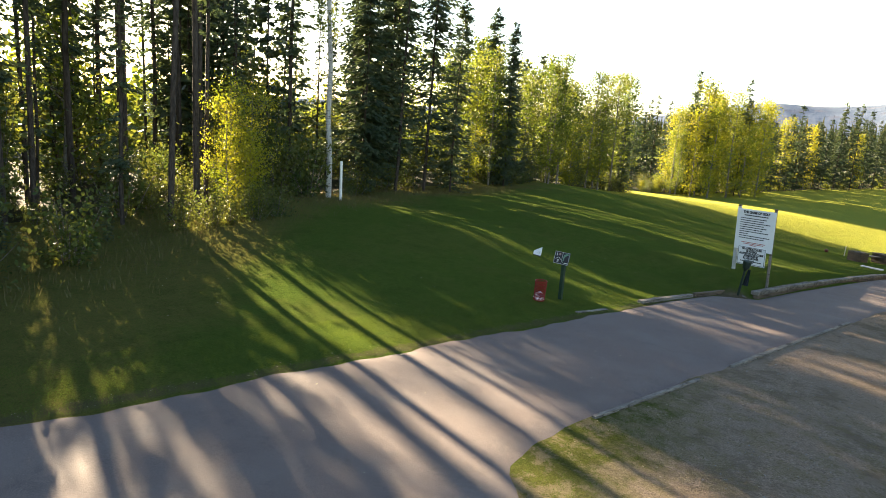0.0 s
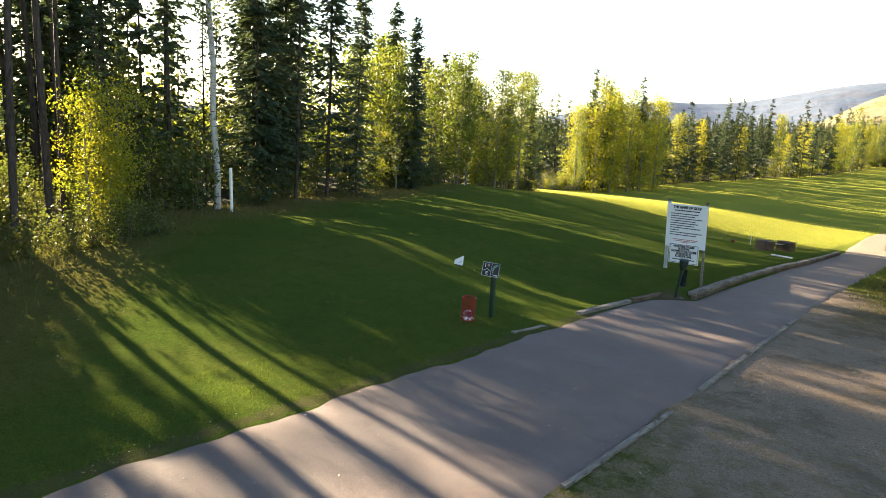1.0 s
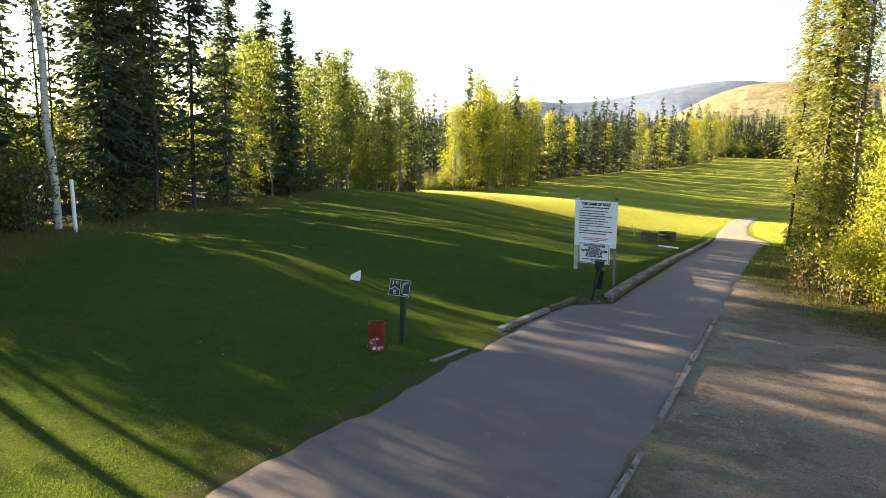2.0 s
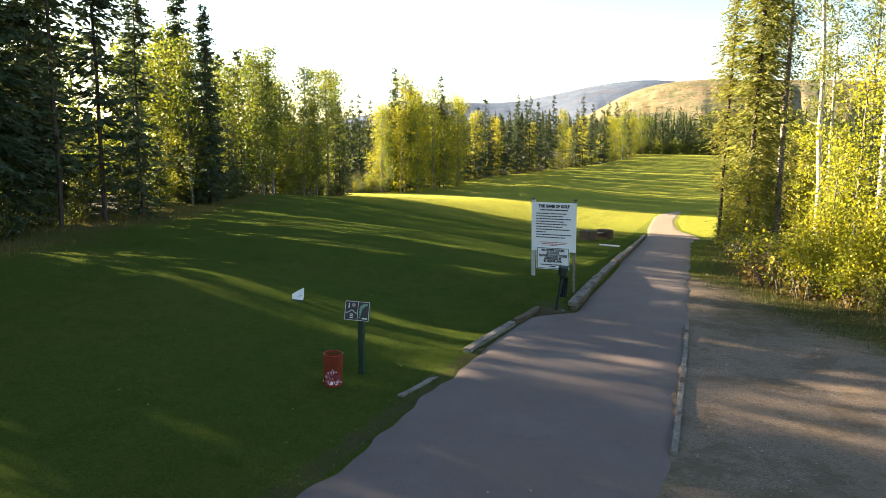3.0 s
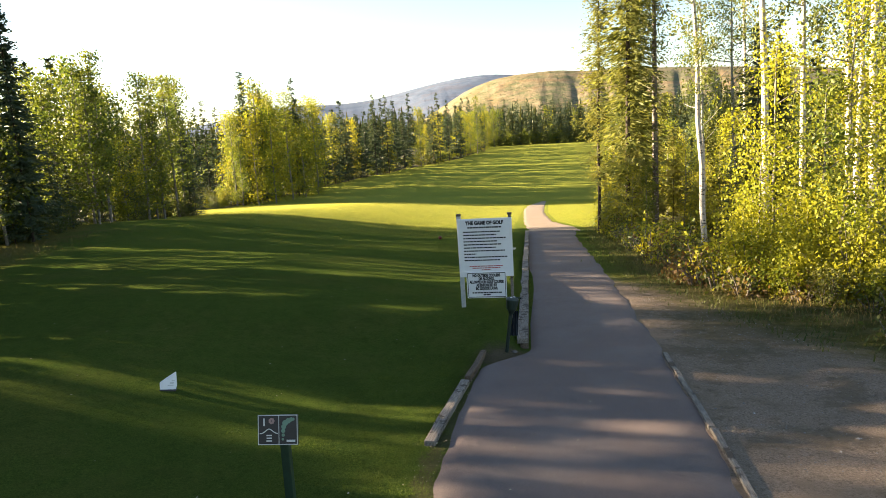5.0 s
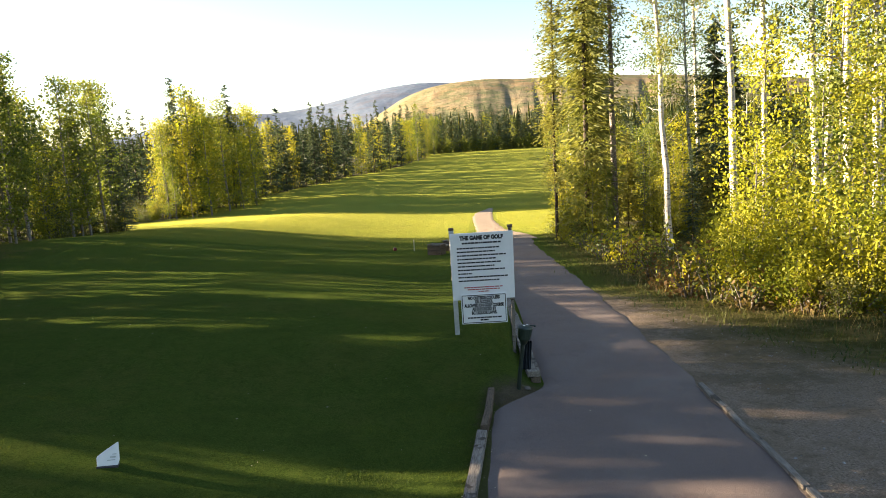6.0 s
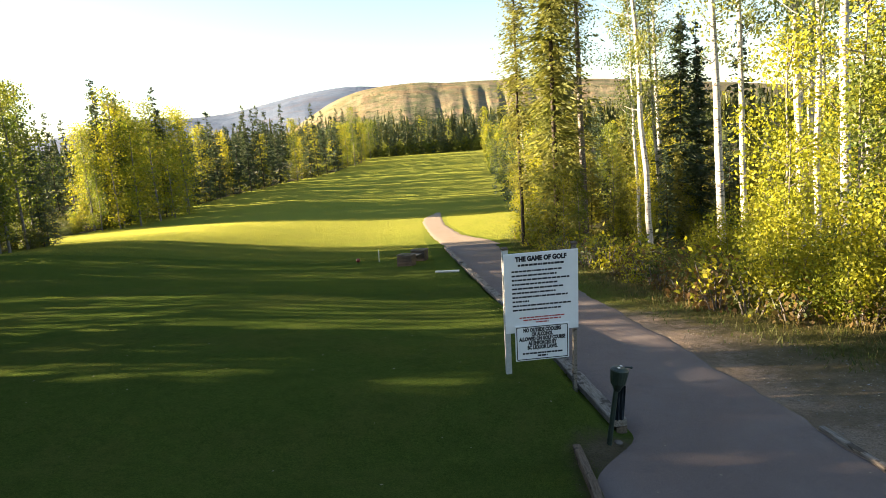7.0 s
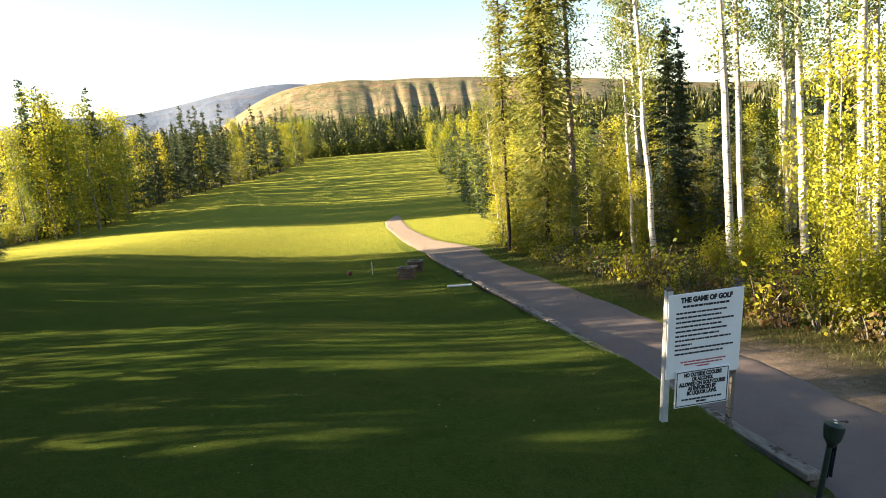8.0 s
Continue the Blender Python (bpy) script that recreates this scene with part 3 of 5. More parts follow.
stock("gold", [aspen(61, 8.5, 1.8, 3300, 0.066, 0.06, bark=GREY_BARK, foliage=GOLD_LEAF, thick=0.006), aspen(62, 6.5, 1.6, 3000, 0.064, 0.04, bark=GREY_BARK, foliage=GOLD_LEAF, thick=0.006), aspen(63, 10.5, 1.9, 3400, 0.068, 0.08, bark=GREY_BARK, foliage=GOLD_LEAF, thick=0.006)])
stock("alder", [shrub(71, 2.2, 1.5, 950, 0.082, GREEN_LEAF), shrub(72, 3.2, 1.7, 1150, 0.086, GREEN_LEAF)])
stock("lowbush", [shrub(91, 0.55, 0.4, 170, 0.045, GREEN_LEAF), shrub(92, 0.7, 0.45, 200, 0.05, GOLD_LEAF), shrub(93, 0.5, 0.4, 150, 0.045, RUST_LEAF)])
stock("thicket", [shrub(77, 5.4, 1.8, 1150, 0.11, GREEN_LEAF), shrub(78, 4.4, 1.9, 1100, 0.11, GREEN_LEAF)])
stock("endspruce", [spruce(125, 17, 2.6, 70, 0.02, 3, fat=4.0, tier=0.1, reach=0.4), spruce(126, 14, 2.3, 60, 0.02, 3, fat=4.0, tier=0.1, reach=0.4)])
stock("endgold", [aspen(165, 14, 3.0, 700, 0.28, 0.03, GREY_BARK, GOLD_LEAF, cone=0.5), aspen(166, 13, 2.6, 700, 0.28, 0.04, GREY_BARK, ASPEN_LEAF, cone=0.5)])
stock("farbush", [shrub(75, 3.0, 2.2, 420, 0.23, GREEN_LEAF), shrub(76, 4.2, 2.4, 500, 0.24, ASPEN_LEAF)])
stock("goldshrub", [shrub(81, 3.4, 1.6, 3700, 0.069, GOLD_LEAF), shrub(82, 2.2, 1.3, 2900, 0.064, GOLD_LEAF)])
tree_rng = np.random.default_rng(5)
UNDERGROWTH = []  # bushes deep under the trees, joined at the end
FAR_STAND = []  # spruces round the far end of the fairway, joined at the end


def plant(kind, x, y, size=1.0, variant=None):
    """Sets one tree of a kind on the ground; the first of each variant is the original."""
    tree_rng = np.random.default_rng(int(abs(x * 1317 + y * 7919)))
    if kind == "spruce" and size < 0.62:
        kind, variant = "youngspruce", 0
    if kind in ("farbush", "endspruce"):
        (UNDERGROWTH if kind == "farbush" else FAR_STAND).append((x, y, size * tree_rng.uniform(0.92, 1.08), int(tree_rng.integers(2)), tree_rng.uniform(0, 6.28)))
        return None
    slot = STOCK[kind][int(tree_rng.integers(len(STOCK[kind]))) if variant is None else variant]
    m = pose(x, y, gz(x, y) - 0.05, tree_rng.normal(0, 0.7), tree_rng.normal(-2.2 if kind == "birch" else 0, 0.7)) @ pose(0, 0, 0, 0, 0, tree_rng.uniform(0, 360))
    ob = slot[0]
    if slot[1]:
        ob = copy_thing(ob, m)
    slot[1] += 1
    s = size * tree_rng.uniform(0.92, 1.08)
    ob.matrix_basis = m @ Matrix.Diagonal((s, s, s, 1))
    return ob


LANES = ((-0.4, -0.1), (0.4, 0.65), (3.2, 4.5), (5.4, 6.6), (11.15, 11.8), (22.8, 23.3))  # where low sun reaches through the wood


def along(points, spacing, depth, mix, sizes=(0.8, 1.15)):
    """Plants a belt of trees along a line, scattered back by depth; mix: kinds by share."""
    tree_rng = np.random.default_rng(int(abs(points[0][0] * 131 + points[0][1] * 17 + spacing * 1000)))
    kinds, share = zip(*mix)
    share = np.array(share) / sum(share)
    for (ax, ay), (bx, by) in zip(points, points[1:]):
        length = math.hypot(bx - ax, by - ay)
        nx, ny = (by - ay) / length, -(bx - ax) / length
        for k in range(max(1, round(length / spacing))):
            f, back = (k + tree_rng.uniform(0, 1)) * spacing / length, tree_rng.uniform(0, 1) * depth
            kind, x, y = str(tree_rng.choice(kinds, p=share)), ax + (bx - ax) * f - nx * back, ay + (by - ay) * f - ny * back
            size = tree_rng.uniform(*sizes)
            lane = y + 0.123 * (x + 8) if x < -12 else 99.0
            wide = 0.8 if kind in ("thicket", "spruce", "farspruce", "aspen", "midaspen", "farbush", "gold") else 0.4
            if y < 40 and any(a - (wide if b - a > 1.5 else 0.55 * wide) < lane < b + (wide if b - a > 1.5 else 0.55 * wide) for a, b in LANES):
                # thinned glades, where only bare-legged spruces and low bushes stand
                pick = tree_rng.uniform()
                if pick < 0.35:
                    plant("alder", x, y, 0.42 * size)
                elif pick < (0.8 if lane < 8 else 0.5):
                    plant("legged", x, y, size)
                elif pick < (0.9 if lane < 8 else 0.62):
                    plant("thin", x, y, 0.8 * size)
                continue
            plant(kind, x, y, size)

# the wood behind the tee: tall bare-legged spruces first, full spruces, then aspens
EDGE = [(-14.3, -9.5), (-14, -7), (-18.5, 1), (-21, 6.5), (-24, 13)]
along(EDGE, 1.2, 2.2, [("alder", 4), ("gold", 1), ("aspen", 1), ("thin", 2.5)], (0.75, 1.05))
along([(x - 2.0, y) for x, y in EDGE], 1.05, 9.0, [("thin", 5), ("aspen", 1.6)], (0.95, 1.25))
along([(x - 2.5, y) for x, y in EDGE], 1.3, 4.0, [("thicket", 1)], (0.8, 1.2))
along([(x - 9.0, y) for x, y in EDGE], 1.5, 4.0, [("thicket", 1), ("farspruce", 0.6)], (0.8, 1.2))
EDGE = [(-24.5, 14), (-27, 19), (-28.5, 23)]
along(EDGE, 1.5, 2.0, [("alder", 3), ("spruce", 1.2)], (0.6, 0.85))
along(EDGE, 1.3, 1.0, [("alder", 1), ("thin", 1), ("farspruce", 2)], (0.18, 0.35))
along([(x - 2.0, y) for x, y in EDGE], 1.3, 8.0, [("farspruce", 2), ("thin", 3), ("midaspen", 1.5)], (0.5, 0.8))
along([(x - 4.0, y) for x, y in EDGE], 1.4, 5.0, [("thicket", 1)], (0.9, 1.3))
EDGE = [(-29, 24.5), (-30.5, 29), (-33, 38), (-36.5, 54)]
along(EDGE, 1.4, 2.0, [("alder", 3), ("gold", 1.5), ("aspen", 3)], (0.65, 0.85))
along(EDGE, 1.3, 2.0, [("alder", 1), ("farspruce", 2), ("farbush", 1)], (0.2, 0.4))
for x, y, size, which in ((-36.2, 51, 0.80, 2), (-37.5, 54, 0.82, 0), (-35.4, 48, 0.82, 0), (-38.5, 55.5, 0.8, 2), (-34.9, 45.5, 0.74, 0)):
    plant("aspen", x, y, size, which)
# aspens added behind the edge to block a sun streak below the lit band
for x, y, size in ((-41, 47, 0.86), (-42.5, 49.5, 0.9), (-41.8, 51.5, 0.86), (-44, 53, 0.9), (-43, 45, 0.86)):
    plant("midaspen", x, y, size)
for x, y, size in ((-30.4, 30.4, 0.74), (-31.8, 32.2, 0.62), (-31.0, 30.0, 0.4), (-35.6, 52.5, 0.34), (-36.4, 54.5, 0.3)):
    plant("spruce", x, y, size, 1)
along([(x - 2.0, y) for x, y in EDGE], 0.95, 7.0, [("midaspen", 5), ("farspruce", 1.5)], (0.6, 0.82))
for kind, x, y, size, which in (("legged", -19.9, 4.9, 0.95, 0), ("legged", -20.7, 6.0, 1.05, 0), ("thicket", -21.5, 0.5, 0.9, 0), ("thicket", -23.5, 0.6, 1.0, 1), ("thicket", -20.2, -1.6, 0.9, 1), ("gold", -20.4, 6.9, 0.46, 0), ("gold", -21.2, 7.5, 0.64, 1), ("gold", -21.5, 8.2, 0.52, 0), ("goldshrub", -20.6, 7.6, 0.7, 0), ("alder", -13.6, -0.9, 0.7, 1), ("alder", -15.4, 1.2, 0.75, 0),
                            ("alder", -13.2, -2.2, 0.8, 0), ("alder", -18.6, 4.8, 0.5, 0), ("alder", -18.4, 5.6, 0.44, 1), ("alder", -18.7, 6.3, 0.5, 0), ("alder", -18.5, 7.1, 0.46, 1), ("alder", -18.8, 7.9, 0.5, 0), ("spruce", -17.2, 0.2, 0.13, 1), ("spruce", -15.6, 1.4, 0.1, 0), ("spruce", -17.8, 2.6, 0.12, 1), ("spruce", -23, -1.5, 0.5, 1), ("spruce", -25, -3.5, 0.6, 1), ("spruce", -24, 0.8, 0.45, 0), ("alder", -23.5, 5.4, 0.5, 0), ("alder", -24.6, 6.8, 0.5, 1), ("alder", -26.5, 6.2, 0.6, 0), ("alder", -28.5, 7.6, 0.7, 1), ("alder", -30.5, 8.0, 0.8, 0), ("alder", -22.6, 6.4, 0.4, 1), ("birch", -23.4, 12.6, 0.85, 0), ("spruce", -28.4, 19.0, 1.1, 0), ("spruce", -26.6, 16.2, 0.95, 1), ("spruce", -27.4, 20.9, 0.9, 2), ("spruce", -30.0, 21.0, 1.0, 2), ("thin", -26.3, 18.2, 1.0, 0), ("spruce", -27.2, 22.8, 0.75, 1), ("thin", -29.4, 17.4, 1.1, 2), ("spruce", -32.8, 31.0, 0.8, 1)):
    plant(kind, x, y, size, which)

for k in (0, 1, 2, 3, 4, 6, 7, 11, 13, 14, 15):
    plant("thin", -29 - 1.1 * (k % 5) - 0.2 * k, -11 + 1.55 * k, 1.05 + 0.05 * (k % 4), 2)
# spruces added deep in the wood to block sun between the lanes
for k in (1, 2, 3, 4, 5):
    for x in (-33.5 - 0.4 * (k % 3), -38.0 + 0.5 * (k % 2)):
        plant("farspruce", x, 6.7 + 0.62 * k - 0.105 * (x + 8) + (0.3 if x < -36 else 0), 0.72 + 0.05 * (k % 3), k % 3)
# low growth that closes the wood at the back
along([(-30, -30), (-33, 0), (-37, 18), (-42, 36), (-48, 54)], 1.7, 9.0, [("farbush", 1)], (0.9, 1.25))
# more spruces added back there to keep sun off the path
along([(-31, -8), (-33, 5), (-36, 20)], 1.3, 6.0, [("farspruce", 1)], (0.7, 0.9))
along([(-54, 58), (-59, 72), (-61, 87)], 1.1, 6.0, [("farbush", 1)], (0.7, 1.0))
for k in range(48):
    plant("farbush", -56 - 3.5 * (k % 3) - 0.2 * k, -34 + 1.8 * k, 1.25 + 0.12 * (k % 4))
# the belt along the fairway
BELT = [(-49.5, 88), (-48, 107), (-44.5, 127), (-39, 146), (-30.5, 164), (-27, 200)]
along(BELT[:2], 2.0, 3.0, [("fargold", 5), ("farspruce", 2.5)], (0.85, 1.1))
along(BELT[1:4], 1.15, 2.5, [("fargold", 0.8), ("farspruce", 7)], (0.62, 0.88))
along(BELT[:2], 1.5, 2.5, [("fargold", 1)], (0.72, 0.98))
along(BELT[3:], 2.2, 3.0, [("fargold", 3), ("farspruce", 3)], (0.65, 0.9))
along([(x - 3, y) for x, y in BELT], 1.9, 8.0, [("fargold", 0.7), ("farspruce", 5)], (0.54, 0.78))
along([(-46, 62), (-51, 76), (-53, 86)], 2.2, 3.0, [("goldshrub", 1), ("alder", 2)], (0.4, 0.6))
along([(-63, 88), (-72, 112), (-80, 140)], 1.5, 14.0, [("farbush", 3), ("farspruce", 1)], (0.7, 1.0))
along(BELT[:2], 2.0, 4.0, [("farbush", 1)], (0.6, 1.0))
along([(x - 2, y) for x, y in BELT[1:]], 2.4, 4.0, [("farbush", 1)], (0.5, 0.8))
for x, y, size in ((-49.6, 89.5, 0.90), (-48.6, 92, 0.86), (-46.6, 98.5, 0.90), (-36.0, 52.5, 0.45), (-57.0, 91.5, 0.84), (-59.0, 93.0, 0.7)):
    plant("farspruce", x, y, size, 2)
for kind, x, y, size in (("alder", -53, 84, 0.8), ("alder", -54.5, 86.5, 0.9), ("alder", -53.6, 88.5, 0.9), ("alder", -56, 88, 1.0), ("goldshrub", -52.2, 86, 0.7), ("goldshrub", -51.4, 84, 0.5), ("alder", -51, 82, 0.6), ("farspruce", -54, 85, 0.2), ("farspruce", -55.5, 90, 0.3), ("alder", -57.5, 90.5, 1.1), ("alder", -50, 79.5, 0.5)):
    plant(kind, x, y, size)
for x, y, size in ((-50.4, 86.6, 0.72), (-51.6, 88.6, 0.82), (-49.0, 85.6, 0.62), (-44.8, 97, 0.86), (-44.4, 101, 0.88), (-47.5, 87, 1.0), (-46.2, 89.5, 1.08), (-45.6, 94, 1.0), (-46.5, 100, 1.05), (-48.5, 90, 1.12), (-45.8, 104, 0.95)):
    plant("fargold", x, y, size)

# the end of the fairway
along([(-34, 203), (10, 203)], 0.8, 5.0, [("endspruce", 9), ("endgold", 0.5)], (0.55, 0.8))
for k in range(26):
    plant("farbush", -34 + 1.75 * k, 202.5 + 1.5 * (k % 3), 0.9 + 0.1 * (k % 3))
along([(-60, 214), (40, 214)], 2.4, 10.0, [("endspruce", 4), ("endgold", 2)], (0.7, 0.95))

# the wood beside the path: named trees at its edge, then the mass behind
for kind, x, y, size, which in (
    ("pine", -2.8, 43.4, 1.0, 0), ("pine", -2.2, 45.6, 0.95, 1), ("pine", -4.3, 46.5, 0.85, 2), ("birch", 0.1, 36.6, 1.0, 0), ("birch", 3.6, 45.6, 0.95, 2),
    ("birch", 2.0, 33.7, 1.0, 1), ("birch", 4.4, 37.0, 1.05, 0), ("birch", 4.7, 31.8, 1.0, 2), ("birch", 4.3, 29.6, 1.05, 1), ("birch", 5.9, 30.8, 1.0, 0),
    ("birch", 6.8, 32.5, 1.0, 2), ("birch", 5.2, 33.8, 1.0, 1), ("birch", 1.0, 41.0, 0.9, 2), ("spruce", 4.2, 44.0, 0.85, 1), ("spruce", 5.6, 45.5, 0.62, 0), ("spruce", 2.0, 40.0, 0.36, 0),
    ("gold", -1.2, 23.0, 0.66, 1), ("gold", -0.4, 24.6, 0.75, 0), ("aspen", 0.4, 22.9, 0.5, 1), ("gold", 1.4, 24.4, 0.72, 2), ("gold", 1.5, 22.2, 0.7, 0),
    ("aspen", 2.6, 23.6, 0.55, 0), ("gold", 3.6, 22.4, 0.62, 0), ("gold", 1.0, 26.4, 0.7, 1), ("aspen", 3.0, 26.0, 0.5, 2), ("gold", 4.6, 24.6, 0.58, 2),
    ("goldshrub", -1.6, 22.2, 0.62, 0), ("goldshrub", -0.8, 21.4, 0.62, 1), ("goldshrub", 0.3, 20.8, 0.7, 0), ("goldshrub", 1.4, 20.4, 0.7, 1), ("goldshrub", -1.6, 23.6, 0.7, 1),
    ("alder", 0.9, 19.6, 0.5, 0), ("alder", 1.9, 19.2, 0.55, 1), ("alder", 3.0, 19.8, 0.65, 0), ("alder", -0.4, 20.2, 0.34, 1), ("alder", 2.4, 17.8, 0.5, 0), ("alder", 1.4, 14.6, 0.34, 1), ("alder", 2.3, 13.4, 0.4, 0), ("lowbush", 0.6, 15.8, 1.3, 0), ("lowbush", -0.35, 6.6, 0.9, 0), ("lowbush", 0.05, 7.3, 1.1, 0), ("lowbush", 0.5, 8.2, 1.2, 0), ("lowbush", -0.1, 9.4, 0.7, 0), ("lowbush", 0.6, 10.6, 1.1, 0), ("lowbush", 1.2, 13.6, 1.2, 0), ("lowbush", -0.4, 17.0, 1.2, 0), ("lowbush", 0.3, 16.6, 1.4, 2),
    ("goldshrub", -1.6, 35.0, 0.4, 1), ("alder", -2.2, 40.0, 0.4, 0), ("alder", -3.4, 42.6, 0.5, 1), ("goldshrub", -3.6, 47.0, 0.8, 0), ("goldshrub", -3.4, 44.6, 0.75, 1),
    ("alder", -1.8, 37.2, 0.35, 1), ("alder", -1.6, 32.0, 0.3, 0), ("goldshrub", 1.2, 33.0, 0.6, 1), ("gold", 0.6, 39.6, 0.6, 1), ("goldshrub", 2.2, 31.6, 0.7, 0),
    ("goldshrub", 0.9, 19.6, 0.5, 1), ("goldshrub", 2.2, 19.0, 0.6, 1), ("goldshrub", -0.2, 21.9, 0.75, 0), ("lowbush", -1.8, 21.6, 1.5, 2), ("lowbush", -2.6, 23.4, 1.6, 2), ("lowbush", -2.2, 22.6, 1.8, 0), ("lowbush", -2.8, 25.0, 1.6, 2), ("alder", -2.6, 25.4, 0.4, 0), ("alder", -2.4, 28.4, 0.36, 1),
    ("youngpine", -0.6, 49.0, 0.9, 0), ("youngpine", 0.7, 50.4, 1.0, 1), ("youngpine", -1.4, 51.6, 0.85, 1), ("youngpine", 2.4, 48.4, 0.9, 0), ("youngpine", 1.4, 46.2, 0.6, 1), ("youngpine", 4.9, 48.0, 1.0, 0), ("youngpine", 6.6, 46.4, 0.9, 1), ("youngpine", 8.4, 44.0, 0.9, 0), ("youngpine", 3.3, 42.0, 0.6, 0), ("youngpine", 6.4, 41.0, 0.7, 1),
    ("gold", -2.7, 42.0, 0.5, 0), ("gold", -3.4, 43.9, 0.5, 1), ("aspen", -1.9, 41.8, 0.34, 1), ("gold", 0.3, 43.8, 0.5, 2), ("gold", 2.6, 43.0, 0.5, 1),
    ("goldshrub", -0.8, 29.0, 0.35, 1), ("alder", -1.2, 27.0, 0.32, 0), ("goldshrub", 0.6, 30.0, 0.6, 0), ("gold", -3.6, 51.5, 0.7, 1), ("gold", -2.8, 55.0, 0.8, 0),
):
    plant(kind, x, y, size, which)
for k in range(128):
    y = 18.8 + 0.28 * k + tree_rng.uniform(-0.4, 0.4)
    plant("lowbush", float(np.interp(y, (19, 22, 25, 30, 45, 54), (0.3, -2.0, -2.6, -3.2, -3.8, -4.2))) + tree_rng.uniform(0, 2.2), y, tree_rng.uniform(0.8, 1.9))
along([(0.5, 60), (1.5, 50), (3.5, 42), (6, 36)], 1.7, 6.0, [("gold", 5), ("spruce", 1.5), ("goldshrub", 2)], (0.42, 0.62))
old_aspen = aspen(57, 19, 1.8, 3600, 0.06, 0.55, bark=DARK_BARK, foliage=BIRCH_LEAF, thick=0.0098)
tagged(old_aspen, "tall aspen with dark furrowed lower bark", "aspen tree", group="trees of the wood")
old_aspen.matrix_basis = pose(-1.3, 43.2, gz(-1.3, 43.2) - 0.05, 0, 0, 40)
along([(5, 203), (1.5, 142), (-1.5, 100), (-2.2, 72)], 2.4, 4.0, [("endgold", 4), ("endspruce", 3)], (0.42, 0.62))
along([(-2.2, 72), (-1.6, 54)], 2.2, 4.0, [("fargold", 4), ("birch", 1), ("farspruce", 2)], (0.42, 0.62))
along([(8, 203), (5, 142), (3, 100), (3, 72)], 3.0, 9.0, [("endgold", 2), ("endspruce", 4)], (0.5, 0.72))
along([(2, 56), (5, 47), (8, 40), (10, 33)], 1.4, 6.0, [("aspen", 3), ("gold", 3), ("spruce", 1)], (0.4, 0.58))
along([(3, 72), (4, 50)], 2.6, 9.0, [("birch", 2), ("fargold", 2), ("farspruce", 3)], (0.5, 0.72))
along([(0.2, 68), (2.5, 58), (6.5, 49), (10, 43)], 1.1, 5.0, [("farspruce", 2), ("midaspen", 2), ("fargold", 1)], (0.36, 0.52))
along([(-0.5, 54), (1.0, 46), (3.0, 40), (5.0, 35)], 0.9, 5.0, [("spruce", 1.5), ("aspen", 3), ("goldshrub", 1.5), ("alder", 2)], (0.34, 0.5))
along([(4, 50), (7, 40), (9, 30), (10, 20)], 2.0, 12.0, [("thin", 1.5), ("farspruce", 1.5), ("gold", 2)], (0.45, 0.65))
along([(4, 50), (7, 40), (9.5, 30), (12, 20)], 2.6, 9.0, [("birch", 1)], (0.95, 1.15))
along([(14, 60), (16, 44), (20, 30)], 1.5, 12.0, [("farspruce", 3), ("fargold", 1)], (0.42, 0.6))
along([(28, 70), (32, 50), (34, 34)], 2.2, 8.0, [("farspruce", 3), ("fargold", 1)], (0.6, 0.75))
along([(7, 24), (7, 17), (10, 8)], 2.2, 4.0, [("gold", 4), ("alder", 2)], (0.45, 0.65))


# ---- grass, litter: more than one could count ----
def blades(name, rng, x, y, tall, wide, material, label, category):
    """Single blades of grass, one triangle each."""
    n = len(x)
    a, lean = rng.uniform(0, 2 * np.pi, n), rng.uniform(0.1, 0.8, n)
    hgt = tall * rng.uniform(0.5, 1.3, n)
    base = np.stack([x, y, ground_z(x, y) - 0.01], -1)
    side = np.stack([np.cos(a), np.sin(a), 0 * a], -1) * (wide * rng.uniform(0.6, 1.3, n))[:, None]
    b = rng.uniform(0, 2 * np.pi, n)
    tip = base + np.stack([np.cos(b) * lean * hgt, np.sin(b) * lean * hgt, hgt], -1)
    v = np.stack([base - side, base + side, tip], 1).reshape(-1, 3)
    ob = part(name, quick_mesh(name, v, np.arange(3 * n).reshape(-1, 3)), material)
    return tagged(ob, label, category, kind="stuff")


def patch(rng, n, x0, x1, y0, y1, test):
    x, y = rng.uniform(x0, x1, n), rng.uniform(y0, y1, n)
    keep = test(x, y)
    return x[keep], y[keep]


rng = np.random.default_rng(8)
clumpy = lambda x, y: 0.5 + 0.5 * np.sin(x * 2.3 + 1.7 * np.sin(y * 1.9)) * np.sin(y * 2.7 + 1.3 * np.sin(x * 1.4))
gx, gy = patch(rng, 400000, -20, -7.3, -2, 30, lambda x, y: (x < path_left(y) - 0.06 - 0.25 * (y > 15.2)) & (rng.uniform(0, 1, len(x)) < 0.35 + 0.5 * step(-13, -7.5, x)))
blades("lawn_grass", rng, gx, gy, 0.024, 0.0055, BLADE, "short mown green grass of the raised tee", "grass")
gx, gy = patch(rng, 130000, -32, -9.3, 28, 44, lambda x, y: (x > np.interp(y, (28, 38, 49), (-26, -29, -31))) & (x < -8.9 - 0.062 * (y - 28)))
blades("lawn_grass", rng, gx, gy, 0.032, 0.010, BLADE, "short mown green grass sloping down behind the tee", "grass")
gx, gy = patch(rng, 150000, -9.4, -7.4, -2, 16, lambda x, y: (x < path_left(y) + 0.05) & (rng.uniform(0, 1, len(x)) < clumpy(x * 2, y * 2)))
